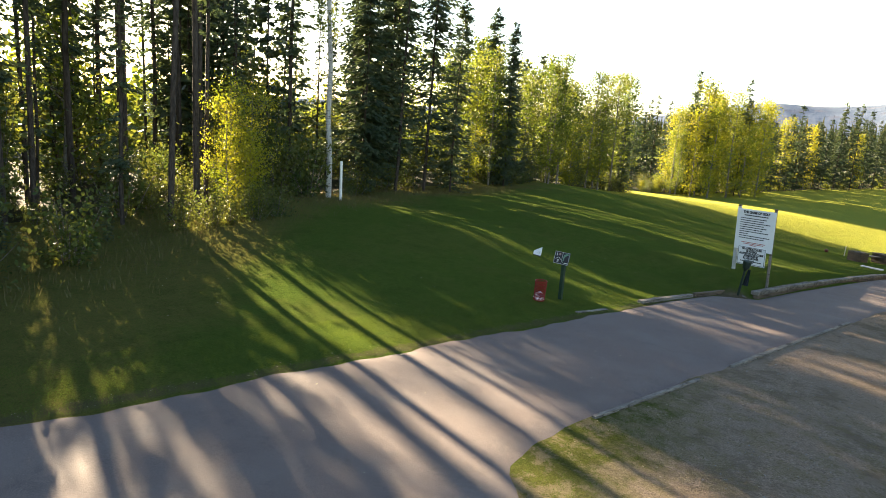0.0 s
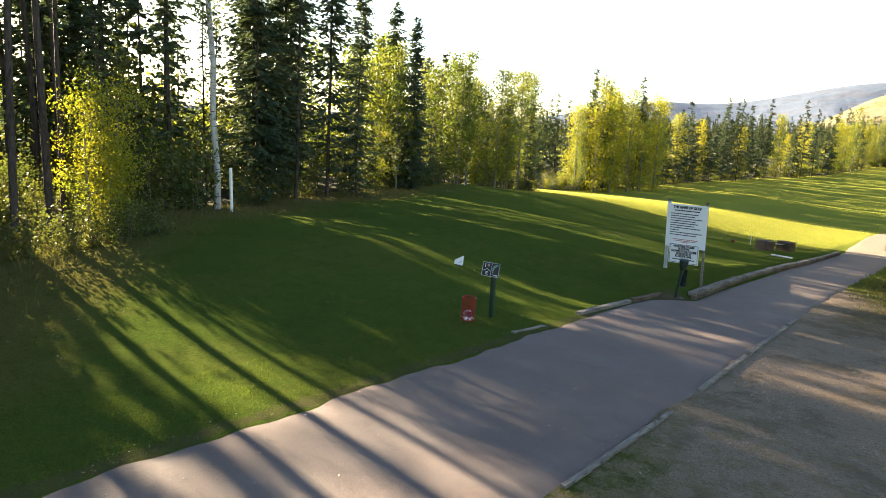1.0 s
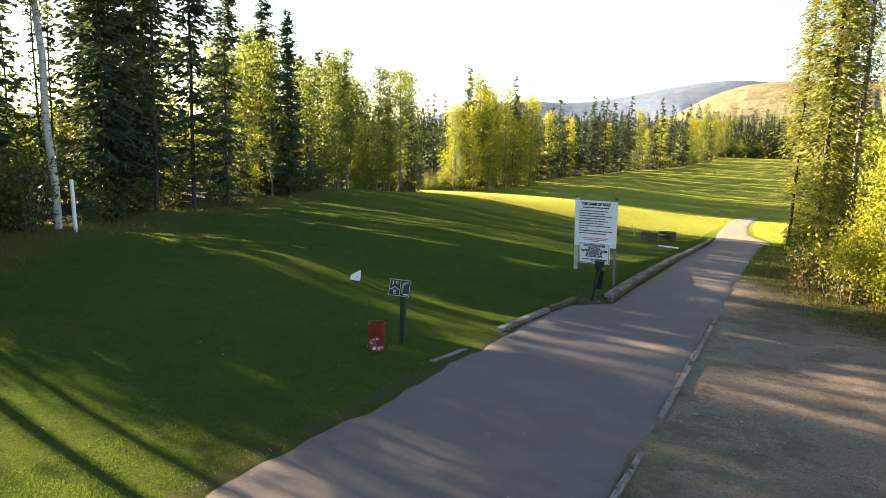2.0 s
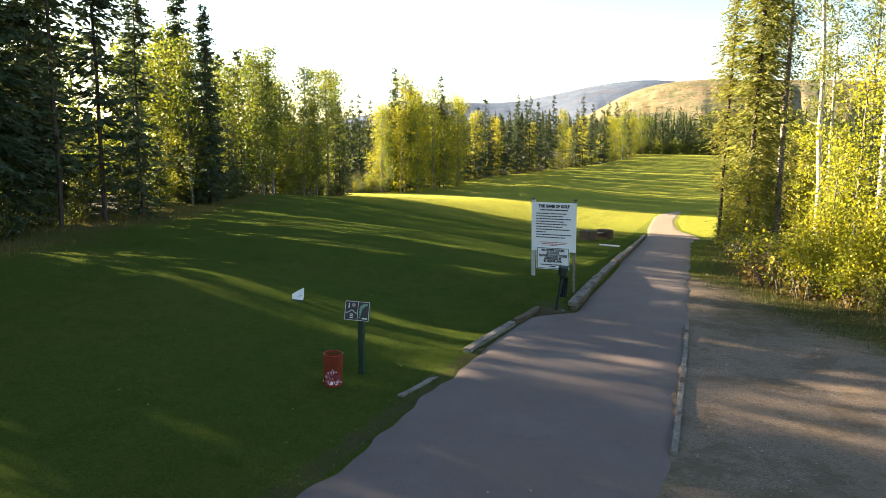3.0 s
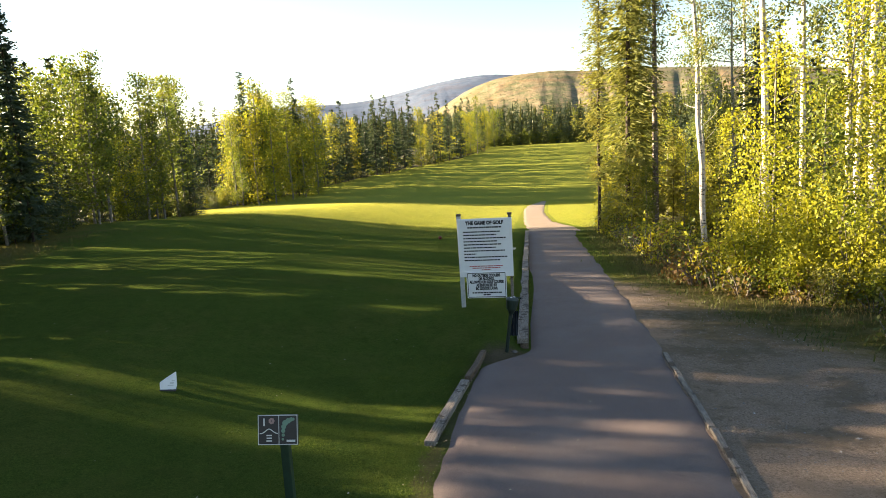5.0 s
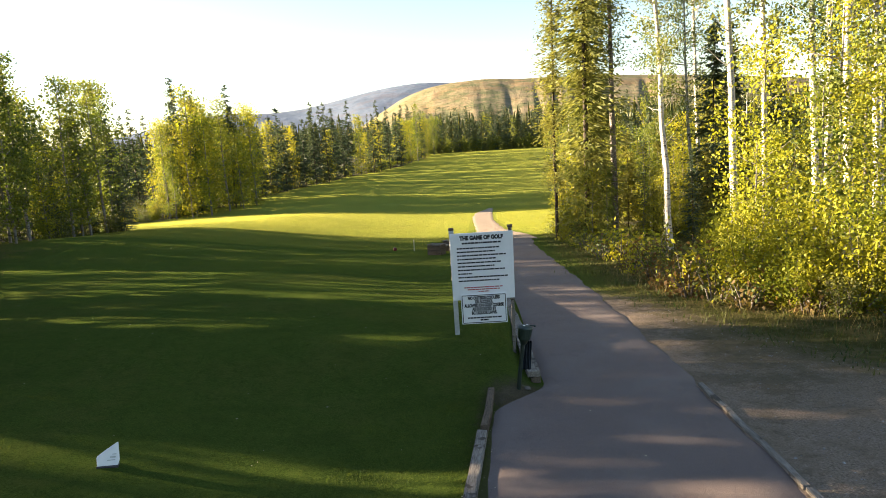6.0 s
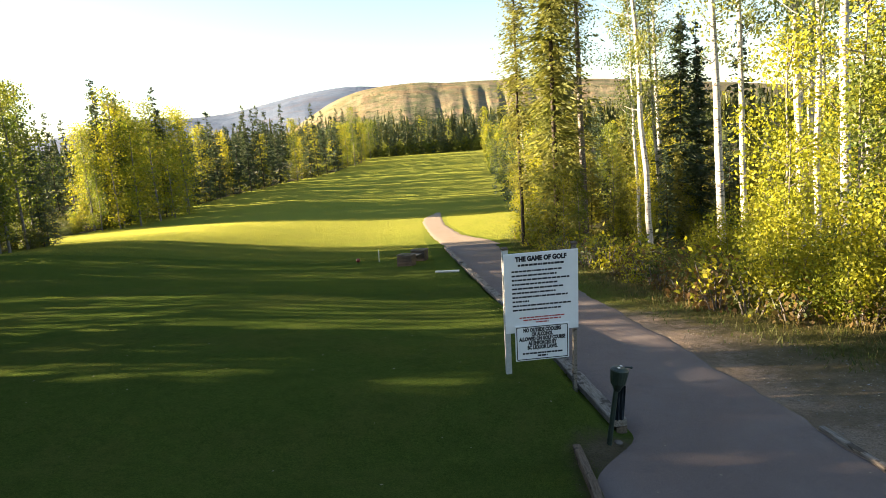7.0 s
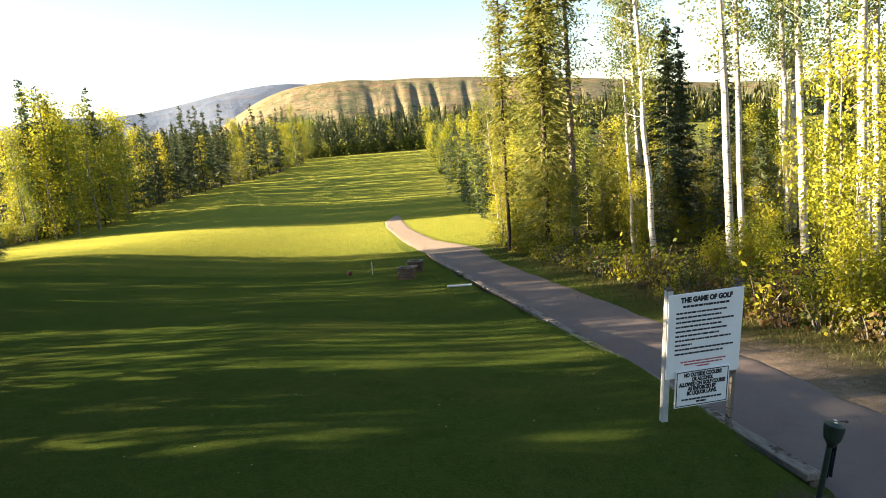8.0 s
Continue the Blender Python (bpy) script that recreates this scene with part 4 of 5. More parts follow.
blades("verge_grass", rng, gx, gy, 0.030, 0.004, BLADE, "ragged green grass along the path's edge", "grass")
gx, gy = patch(rng, 60000, -30, -9, -6, 50, lambda x, y: (x < np.interp(y, (-6, 0, 6, 13, 20, 28, 38, 49), (-10, -11.5, -17, -20.5, -24.5, -27.5, -30.5, -32.5)) + rng.normal(0, 0.8, len(x))) & (x > np.interp(y, (-6, 0, 6, 13, 20, 28, 38, 49), (-18, -20, -24, -27, -30, -33, -36, -38))))
blades("rough_grass", rng, gx, gy, 0.18, 0.008, STRAW, "long dry rough grass at the foot of the wood", "grass")
gx, gy = patch(rng, 80000, -6, 9, 14, 56, lambda x, y: (x > np.interp(y, (14, 16, 19, 22, 25, 30, 45, 56), (2.0, -0.6, -2.2, -3.0, -3.9, -4.6, -5.0, -4.0)) + rng.normal(0, 0.5, len(x))) & (rng.uniform(0, 1, len(x)) < 0.25 + 0.75 * clumpy(x, y)))
blades("meadow_grass", rng, gx, gy, 0.10, 0.007, STRAW, "dry straw-coloured grass beside the path", "grass")
gx, gy = patch(rng, 70000, -6, 9, 12.5, 56, lambda x, y: (x > np.interp(y, (14, 16, 19, 22, 25, 30, 45, 56), (0.5, -1.4, -2.9, -3.8, -4.4, -4.9, -5.4, -4.6)) + rng.normal(0, 0.3, len(x))) & (rng.uniform(0, 1, len(x)) < clumpy(y, x)))
blades("weeds", rng, gx, gy, 0.13, 0.013, GREEN_LEAF, "low green weeds along the wood's edge", "weeds")
GOLDEN = leaf_material("golden_dry_grass", (0.200, 0.150, 0.050), (0.300, 0.225, 0.080), (0.160, 0.140, 0.045), 0.35)
gx, gy = patch(rng, 20000, -4, 4, 18, 30, lambda x, y: (x > np.interp(y, (18, 20, 22, 25, 30), (0.2, -1.3, -2.4, -3.0, -3.6)) + rng.normal(0, 0.35, len(x))) & (x < np.interp(y, (18, 20, 22, 25, 30), (2.0, 1.2, -0.2, -1.0, -1.8))) & (clumpy(x * 1.7, y * 1.3) > rng.uniform(0.25, 0.95, len(x))))
blades("tall_dry_grass", rng, gx, gy, 0.30, 0.005, GOLDEN, "tall golden dry grass under the young aspens", "grass")
gx, gy = patch(rng, 80000, -4.2, 1.5, 0.5, 9, lambda x, y: (x > path_right(y) + 0.08) & (x + 0.35 * y < -1.5 + rng.normal(0, 0.35, len(x))) & (rng.uniform(0, 1, len(x)) < clumpy(x * 1.5, y * 1.5)))
blades("verge_weeds", rng, gx, gy, 0.030, 0.0042, BLADE, "patchy grass and weeds by the dirt", "grass")

# blade colour raised well above the tee's to carry the low sun's brightness
SUNLIT_BLADE = leaf_material("fairway_grass_blades", (0.262, 0.290, 0.046), (0.290, 0.305, 0.054), (0.325, 0.315, 0.072), 0.55)
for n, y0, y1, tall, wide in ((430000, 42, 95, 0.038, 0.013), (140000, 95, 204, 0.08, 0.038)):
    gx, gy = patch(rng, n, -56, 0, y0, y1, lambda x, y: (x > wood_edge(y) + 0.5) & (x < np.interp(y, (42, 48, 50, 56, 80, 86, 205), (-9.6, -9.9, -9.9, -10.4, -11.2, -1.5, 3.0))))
    blades("fairway_grass", rng, gx, gy, tall, wide, SUNLIT_BLADE, "short green and yellowing fairway grass, coloured as if sunlit", "grass")
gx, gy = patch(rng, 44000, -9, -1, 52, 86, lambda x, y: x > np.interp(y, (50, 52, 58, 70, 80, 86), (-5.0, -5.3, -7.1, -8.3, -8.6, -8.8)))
blades("fairway_grass", rng, gx, gy, 0.05, 0.018, SUNLIT_BLADE, "short green and yellowing grass beside the trail, coloured as if sunlit", "grass")


def litter(name, n, box4, size, material, label, category, lift=0.02):
    x, y = rng.uniform(box4[0], box4[1], n), rng.uniform(box4[2], box4[3], n)
    z = np.where((x > path_left(y)) & (x < path_right(y)), path_z(x, y) + 0.04, ground_z(x, y)) + lift
    v, q = leaves(rng, np.stack([x, y, z], -1), size, flat=0.85)
    v[:, 2] = np.repeat(z, 4) + (v[:, 2] - np.repeat(z, 4)) * 0.25
    ob = part(name, quick_mesh(name, v, q), material)
    return tagged(ob, label, category, kind="stuff")


PALE_LEAF = plain("fallen_leaf", (0.42, 0.37, 0.24), 0.7, 0.2, spread=0.4)
litter("verge_litter", 380, (-7.85, -7.45, -1, 15), 0.010, PALE_LEAF, "dry leaf scraps along the path's edge", "leaves", 0.02)
litter("dirt_litter", 700, (-4.3, -0.5, 4, 22), 0.013, PALE_LEAF, "dry leaf scraps over the bare dirt", "leaves", 0.01)
STONE = plain("small_stones", (0.34, 0.32, 0.30), 0.8, 0.2, spread=0.5)
litter("fallen_leaves", 330, (-20, -3, 1, 30), 0.019, PALE_LEAF, "pale fallen leaves scattered over the grass", "leaves", 0.045)



def join_stand(kind, leafy, spots, name, label, category):
    """One mesh of many plants too far or too deep in shade to count."""
    for which, (ob, _) in enumerate(STOCK[kind]):
        mesh = next(o.data for o in ob.children if o.name.startswith(leafy))
        local = np.empty(3 * len(mesh.vertices))
        mesh.vertices.foreach_get("co", local)
        local = local.reshape(-1, 3)
        pieces = []
        for x, y, s, w, a in spots:
            if w == which:
                turned = np.column_stack([local[:, 0] * math.cos(a) - local[:, 1] * math.sin(a), local[:, 0] * math.sin(a) + local[:, 1] * math.cos(a), local[:, 2]])
                pieces.append(turned * s + (x, y, gz(x, y) - 0.05))
        v = np.concatenate(pieces)
        tagged(part(name, quick_mesh(name, v, np.arange(len(v)).reshape(-1, 4)), mesh.materials[0]), label, category, kind="stuff")


join_stand("farbush", "foliage", UNDERGROWTH, "undergrowth", "low leafy bushes growing under the trees", "undergrowth")
join_stand("endspruce", "crown", FAR_STAND, "far_spruces", "dark spruces closing the far end of the fairway", "trees")
for slots in STOCK.values():
    for ob, used in slots:
        if not used:
            for o in (*ob.children_recursive, ob):
                bpy.data.objects.remove(o)


# ---- timber edging and the low wall ----
WOOD = bark_material("weathered_timber", (0.130, 0.112, 0.095), (0.270, 0.240, 0.205), (6.0, 0.6, 6.0), (0.075, 0.062, 0.050))
BROWN_WOOD = bark_material("brown_timber", (0.085, 0.062, 0.044), (0.165, 0.125, 0.090), (6.0, 0.6, 6.0), (0.04, 0.032, 0.026))


def timber_mesh(length, wide, high, seed):
    """A worn squared timber along y, its ends and edges rounded and uneven."""
    bm = bmesh.new()
    box(bm, 0, 0, high / 2, wide, length, high, bevel=min(wide, high) * 0.16)
    bmesh.ops.subdivide_edges(bm, edges=[e for e in bm.edges if abs(e.verts[0].co.y - e.verts[1].co.y) > length * 0.5], cuts=5)
    r = random.Random(seed)
    for vert in bm.verts:
        n = noise.noise_vector(vert.co * 2.1 + Vector((seed, 0, 0)))
        vert.co += Vector((n.x * 0.014, n.y * 0.05, n.z * 0.014 + r.uniform(-0.004, 0.004)))
    me = bpy.data.meshes.new("timber")
    bm.to_mesh(me)
    bm.free()
    return me


def lay_timber(name, a, b, wide, high, seed, material, label, lift=0.0, parent=None, roll=0.0):
    """Lays a timber from a to b (plan) on the ground."""
    (ax, ay), (bx, by) = a, b
    za, zb = float(path_z(ax, ay)), float(path_z(bx, by))
    length = math.hypot(bx - ax, by - ay)
    ob = part(name, timber_mesh(length, wide, high, seed), material, parent)
    ob.matrix_basis = pose((ax + bx) / 2, (ay + by) / 2, (za + zb) / 2 + lift, math.degrees(math.atan2(zb - za, length)), roll, -math.degrees(math.atan2(bx - ax, by - ay)))
    return tagged(ob, label, "curb timber", group="timber curbs of the path") if parent is None else ob


for a, b, w, hgt, seed, mat, label in (
    ((-4.13, 5.2), (-4.15, 8.1), 0.07, 0.08, 1, WOOD, "grey weathered timber curb beside the dirt"),
    ((-4.19, 9.3), (-4.30, 12.7), 0.08, 0.09, 2, WOOD, "grey weathered timber curb beside the dirt"),
    ((-4.30, 12.72), (-4.43, 16.0), 0.08, 0.09, 3, WOOD, "grey weathered timber curb beside the dirt"),
    ((-7.76, 11.95), (-7.67, 14.25), 0.14, 0.12, 4, WOOD, "pale weathered timber curb beside the tee"),
    ((-7.64, 14.35), (-7.58, 15.9), 0.10, 0.15, 5, BROWN_WOOD, "split brown timber curb beside the tee"),
    ((-7.80, 9.55), (-7.70, 10.5), 0.09, 0.07, 6, WOOD, "short piece of timber sunk in the verge"),
):
    lay_timber("curb_timber", a, b, w, hgt, seed, mat, label, -0.045)

wall = tagged(new("retaining_wall"), "low retaining wall of stacked weathered timbers", "wall", kind="structure")
WALL_A, WALL_B = Vector((-6.88, 16.3)), Vector((-8.85, 47.6))
n_beam = 13
for k in range(n_beam):
    p, s = WALL_A.lerp(WALL_B, k / n_beam + 0.0008), WALL_A.lerp(WALL_B, (k + 1) / n_beam - 0.0008)
    gap = 0.28 if k == 8 else 0.0
    s = s + (p - s) * gap
    lay_timber("timber", p, s, 0.15, 0.15, 20 + k, BROWN_WOOD, "", -0.04, wall)
    off = Vector((-0.035 + 0.012 * math.sin(k * 2.4), 0))
    lay_timber("timber", p + off, s + off, 0.21, 0.10, 50 + k, WOOD, "", 0.102 + 0.008 * math.sin(k * 1.7), wall)

# ---- sign board with the rules ----
WHITE = plain("white_board", (0.80, 0.81, 0.82), 0.5, 0.4, spread=0.06, scale=6, bump=0.03)
GREY_PAINT = plain("grey_painted_post", (0.46, 0.47, 0.46), 0.7, 0.3, spread=0.2)
INK = plain("black_lettering", (0.02, 0.02, 0.025), 0.5, 0.3, spread=0.1)
RED_INK = plain("red_lettering", (0.40, 0.05, 0.05), 0.5, 0.3, spread=0.1)


def lettering(text, size, material, parent, at, width=None, name="lettering", bold=0.065):
    """Words as thin solid letters, centred on at, facing -y; fitted to a width."""
    curve = bpy.data.curves.new("words", "FONT")
    curve.body, curve.size, curve.extrude = text, size, 0.0015
    curve.align_x, curve.align_y, curve.resolution_u, curve.offset = "CENTER", "CENTER", 3, size * bold
    temp = new("words", curve)
    bpy.context.view_layer.update()
    me = bpy.data.meshes.new_from_object(temp.evaluated_get(bpy.context.evaluated_depsgraph_get()))
    bpy.data.objects.remove(temp)
    me.materials.clear()
    ob = part(name, me, material, parent)
    xs0 = [vert.co.x for vert in me.vertices]
    k = width / (max(xs0) - min(xs0)) if width else 1.0
    ob.matrix_basis = pose(*at, 90, 0, 0) @ Matrix.Diagonal((k, 1, 1, 1))
    return ob


def bars(name, rows, material, parent, y):
    """Lines of small print as thin bars broken into words; rows: x0, x1, z, height."""
    r = random.Random(3)
    bm = bmesh.new()
    for x0, x1, z, hgt in rows:
        x = x0
        while x < x1 - 0.01:
            w = min(r.uniform(0.025, 0.085), x1 - x)
            box(bm, x + w / 2, y, z, w, 0.003, hgt)
            x += w + 0.009
    return tagged(part(name, bm, material, parent), kind="stuff")


SX, SY = -7.70, 17.66
rules = tagged(new("rules_sign"), "white two-panel golf rules sign on two wooden posts", "sign")
rules.matrix_basis = pose(SX, SY, 0, 6.5, 0, 4) @ Matrix.Diagonal((0.94, 1, 1, 1))
zl, zr, top = gz(SX - 0.53, SY), gz(SX + 0.50, SY), 2.06
bm = bmesh.new()
box(bm, -0.545, 0.06, (top + zl) / 2 - 0.115, 0.09, 0.09, top - zl + 0.27, bevel=0.006)
part("post", bm, GREY_PAINT, rules)
bm = bmesh.new()
box(bm, 0.535, 0.06, (top + zr) / 2 - 0.115, 0.06, 0.09, top - zr + 0.27, bevel=0.006)
part("post", bm, WOOD, rules, "bare weathered grey post")
for side in (-0.545, 0.535):
    bm = bmesh.new()
    box(bm, side, 0.06, top + 0.03, 0.095, 0.10, 0.03, bevel=0.006)
    part("post_cap", bm, BROWN_WOOD, rules, "dark brown post cap")
bm = bmesh.new()
box(bm, 0, 0, top - 0.04 - 0.61, 1.16, 0.022, 1.22, bevel=0.004)
board = part("board", bm, WHITE, rules)
z1 = top - 0.05
lettering("THE GAME OF GOLF", 0.098, INK, board, (0, -0.013, z1 - 0.08), 0.80)
bars("small_print", [(-0.36, 0.36, z1 - 0.17, 0.030)], INK, board, -0.0125)
bars("small_print", [(-0.46, 0.46 - d, z1 - 0.26 - 0.066 * k, 0.024) for k, d in enumerate((0.14, 0.22, 0.02, 0.20, 0.12, 0.24, 0.05, 0.66, 0.0, 0.16))], INK, board, -0.0125)
bars("small_print", [(-0.36, 0.36, z1 - 0.98, 0.018), (-0.30, 0.30, z1 - 1.02, 0.018), (-0.10, 0.10, z1 - 1.06, 0.018)], RED_INK, board, -0.0125)
bm = bmesh.new()
box(bm, -0.01, -0.024, z1 - 1.38, 0.86, 0.018, 0.56, bevel=0.003)
lower = part("notice_panel", bm, WHITE, rules)
bm = bmesh.new()
for cx, cz, sx, sz in ((-0.01, 0.258, 0.81, 0.012), (-0.01, -0.258, 0.81, 0.012), (-0.415, 0, 0.012, 0.516), (0.395, 0, 0.012, 0.516)):
    box(bm, cx, -0.0345, z1 - 1.38 + cz, sx, 0.004, sz)
part("border", bm, INK, lower)
for k, (text, wide) in enumerate((("NO OUTSIDE COOLERS", 0.60), ("OR ALCOHOL", 0.34), ("ALLOWED ON GOLF COURSE", 0.74), ("AS ENFORCED BY", 0.46), ("BC LIQUOR LAWS.", 0.48))):
    lettering(text, 0.080, INK, lower, (-0.01, -0.035, z1 - 1.175 - 0.070 * k), wide)
bars("small_print", [(-0.33, 0.31, z1 - 1.545, 0.026), (-0.09, 0.07, z1 - 1.59, 0.026)], INK, lower, -0.0345)

# ---- hole sign ----
GREEN_PAINT = plain("dark_green_paint", (0.016, 0.042, 0.024), 0.5, 0.4, spread=0.35)
SLATE = plain("black_enamel", (0.018, 0.017, 0.022), 0.35, 0.5, spread=0.3)
PRINT = plain("white_print", (0.62, 0.62, 0.60), 0.5, 0.3, spread=0.08)
PALE_GREEN = plain("green_print", (0.16, 0.27, 0.20), 0.5, 0.3, spread=0.2)
PINK = plain("dull_pink_print", (0.36, 0.24, 0.22), 0.5, 0.3, spread=0.2)
hole = tagged(new("hole_sign"), "black hole number sign on a green post", "sign")
HX, HY = -8.80, 10.10
hole.matrix_basis = pose(HX, HY, gz(HX, HY) - 0.1, 0, 0, 6)
bm = bmesh.new()
box(bm, 0.04, 0.05, 0.55, 0.085, 0.085, 1.1, bevel=0.01)
part("post", bm, GREEN_PAINT, hole)
PLATE = pose(0, 0, 1.09, -14, 0, 0)
bm = bmesh.new()
box(bm, 0, 0, 0, 0.40, 0.022, 0.285, PLATE, bevel=0.006)
plate = part("plate", bm, SLATE, hole)
bm = bmesh.new()
for cx, cz, sx, sz in ((0, 0.138, 0.39, 0.006), (0, -0.138, 0.39, 0.006), (-0.193, 0, 0.006, 0.28), (0.193, 0, 0.006, 0.28), (0.012, 0, 0.005, 0.27)):
    box(bm, cx, -0.0125, cz, sx, 0.004, sz, PLATE)
part("border", bm, PRINT, plate)
bm = bmesh.new()
for k in range(10):
    t0, t1 = -0.178 + 0.018 * k, -0.178 + 0.018 * (k + 1)
    f0, f1 = -0.035 + 0.045 * math.exp(-((t0 + 0.085) / 0.045) ** 2), -0.035 + 0.045 * math.exp(-((t1 + 0.085) / 0.045) ** 2)
    rod(bm, PLATE @ Vector((t0, -0.0125, f0)), PLATE @ Vector((t1, -0.0125, f1)), 0.005, n=6)
part("emblem_line", bm, PRINT, plate)
bm = bmesh.new()
for cz, sx in ((-0.052, 0.055), (-0.078, 0.05), (-0.104, 0.055)):
    box(bm, -0.085, -0.0125, cz, sx, 0.004, 0.012, PLATE)
part("small_print", bm, PRINT, plate)
bm = bmesh.new()
box(bm, 0.13, -0.0125, -0.105, 0.085, 0.004, 0.02, PLATE)
part("distance_print", bm, PRINT, plate)
bm = bmesh.new()
for px, pz, r in ((0.05, -0.09, 0.012), (0.055, -0.05, 0.016), (0.055, -0.01, 0.02), (0.06, 0.03, 0.024), (0.075, 0.065, 0.028), (0.105, 0.085, 0.026), (0.135, 0.098, 0.02), (0.155, 0.10, 0.014)):
    bmesh.ops.create_cone(bm, cap_ends=True, segments=14, radius1=r, radius2=r, depth=0.004 + r * 0.01, matrix=PLATE @ pose(px, -0.0125, pz, 90, 0, 0))
part("hole_plan", bm, PALE_GREEN, plate)
bm = bmesh.new()
for k in range(7):
    a = k * 0.9
    bmesh.ops.create_cone(bm, cap_ends=True, segments=8, radius1=0.013, radius2=0.013, depth=0.004 + k * 0.0002, matrix=PLATE @ pose(-0.06 + 0.018 * math.cos(a), -0.0125, 0.085 + 0.018 * math.sin(a), 90, 0, 0))
part("emblem", bm, PINK, plate)
one = lettering("1", 0.10, PRINT, plate, (0, 0, 0), name="numeral", bold=0.02)
one.matrix_basis = PLATE @ pose(-0.135, -0.013, 0.07, 90, 0, 0)

# ---- wire litter basket ----
RED = plain("red_enamel_wire", (0.26, 0.022, 0.014), 0.45, 0.4, spread=0.3)
PAPER = plain("crumpled_paper", (0.78, 0.72, 0.74), 0.7, 0.2, spread=0.25)
PACK = plain("printed_wrapper", (0.16, 0.08, 0.13), 0.5, 0.3, spread=0.5)
BX, BY = -8.88, 9.52
basket = tagged(new("litter_basket"), "red wire mesh litter basket with paper inside", "litter bin")
basket.matrix_basis = pose(BX, BY, gz(BX, BY), 0, 2, 15)


def ring(bm, z, r, thick, n=28):
    for k in range(n):
        a, b = 2 * math.pi * k / n, 2 * math.pi * (k + 1) / n
        rod(bm, (r * math.cos(a), r * math.sin(a), z), (r * math.cos(b), r * math.sin(b), z), thick, n=5)


R0, R1, BH = 0.125, 0.135, 0.47
bm = bmesh.new()
ring(bm, BH, R1, 0.010)
part("rim", bm, RED, basket)
bm = bmesh.new()
ring(bm, 0.015, R0, 0.007)
part("base_ring", bm, RED, basket)
bm = bmesh.new()
n_wire = 36
for k in range(n_wire):
    for turn in (0.55, -0.55):
        a = 2 * math.pi * k / n_wire
        for j in range(4):
            f0, f1 = j / 4, (j + 1) / 4
            ra, rb = R0 + (R1 - R0) * f0, R0 + (R1 - R0) * f1
            rod(bm, (ra * math.cos(a + turn * f0), ra * math.sin(a + turn * f0), 0.015 + (BH - 0.015) * f0), (rb * math.cos(a + turn * f1), rb * math.sin(a + turn * f1), 0.015 + (BH - 0.015) * f1), 0.0042, n=4)
part("mesh", bm, RED, basket)
bm = bmesh.new()
bmesh.ops.create_cone(bm, cap_ends=True, segments=24, radius1=R0 - 0.003, radius2=R0 - 0.003, depth=0.008, matrix=Matrix.Translation((0, 0, 0.012)))
part("floor_plate", bm, RED, basket)
for k in range(7):
    r = random.Random(k + 40)
    bm = bmesh.new()
    bmesh.ops.create_icosphere(bm, subdivisions=2, radius=r.uniform(0.065, 0.095))
    for vert in bm.verts:
        vert.co *= 1 + 0.75 * noise.noise(vert.co * 26 + Vector((k * 3.1, 0, 0)))
        vert.co.z *= 0.7
    a, rr = k * 2.4, 0.055 if k < 6 else 0
    paper = part("crumpled_paper", bm, PACK if k % 2 else PAPER)
    paper.matrix_basis = pose(BX + rr * math.cos(a), BY + rr * math.sin(a), gz(BX, BY) + 0.05 + 0.014 * k, 20 * k, 30 * k, 50 * k)
    tagged(paper, "crumpled paper wrapper lying in the red basket", "litter", group="litter in the basket")

# ---- ball washer ----
DARK_GREEN = plain("worn_dark_green_metal", (0.016, 0.030, 0.022), 0.45, 0.5, spread=0.5)
CLOTH = plain("dark_towel", (0.022, 0.028, 0.034), 0.95, 0.1, spread=0.4)
CONCRETE = plain("rough_concrete", (0.13, 0.112, 0.095), 0.95, 0.1, spread=0.35)
washer = tagged(new("ball_washer"), "dark green golf ball washer on a leaning post", "ball washer")
WX, WY = -7.19, 15.9
wz = float(path_z(WX, WY)) + 0.03
washer.matrix_basis = pose(WX, WY, wz, 0, 0, 0)
bm = bmesh.new()
rod(bm, (0, 0, -0.1), (0.13, -0.05, 0.86), 0.034, 0.030, 12)
part("post", bm, DARK_GREEN, washer)
bm = bmesh.new()
LEAN = pose(0.15, -0.06, 0.93, 3, 8, 12)
PROFILE = ((-0.18, 0.038), (-0.13, 0.060), (-0.08, 0.092), (0.03, 0.108), (0.09, 0.112), (0.105, 0.104), (0.125, 0.060), (0.13, 0.0))
rings = [[bm.verts.new(LEAN @ Vector((r * math.cos(0.3491 * k), r * math.sin(0.3491 * k), z))) for k in range(18)] if r else [bm.verts.new(LEAN @ Vector((0, 0, z)))] for z, r in PROFILE]
for low, up in zip(rings, rings[1:]):
    for k in range(18):
        bm.faces.new((low[k], low[(k + 1) % 18], *((up[(k + 1) % 18], up[k]) if len(up) > 1 else (up[0],))))
bm.faces.new(rings[0][::-1])
head = part("head", bm, DARK_GREEN, washer)
bm = bmesh.new()
rod(bm, LEAN @ Vector((0.06, 0, 0.125)), LEAN @ Vector((0.13, -0.02, 0.13)), 0.009, n=8)
rod(bm, LEAN @ Vector((0.13, -0.02, 0.13)), LEAN @ Vector((0.15, -0.03, 0.125)), 0.017, 0.015, 10)
part("handle", bm, DARK_GREEN, head)
for cx, cy in ((-0.03, -0.03), (0.03, 0.03)):
    bm = bmesh.new()
    bmesh.ops.create_cone(bm, cap_ends=True, segments=12, radius1=0.018, radius2=0.018, depth=0.008, matrix=LEAN @ Matrix.Translation((cx, cy, 0.128)))
    part("ball_hole", bm, PRINT, head)
bm = bmesh.new()
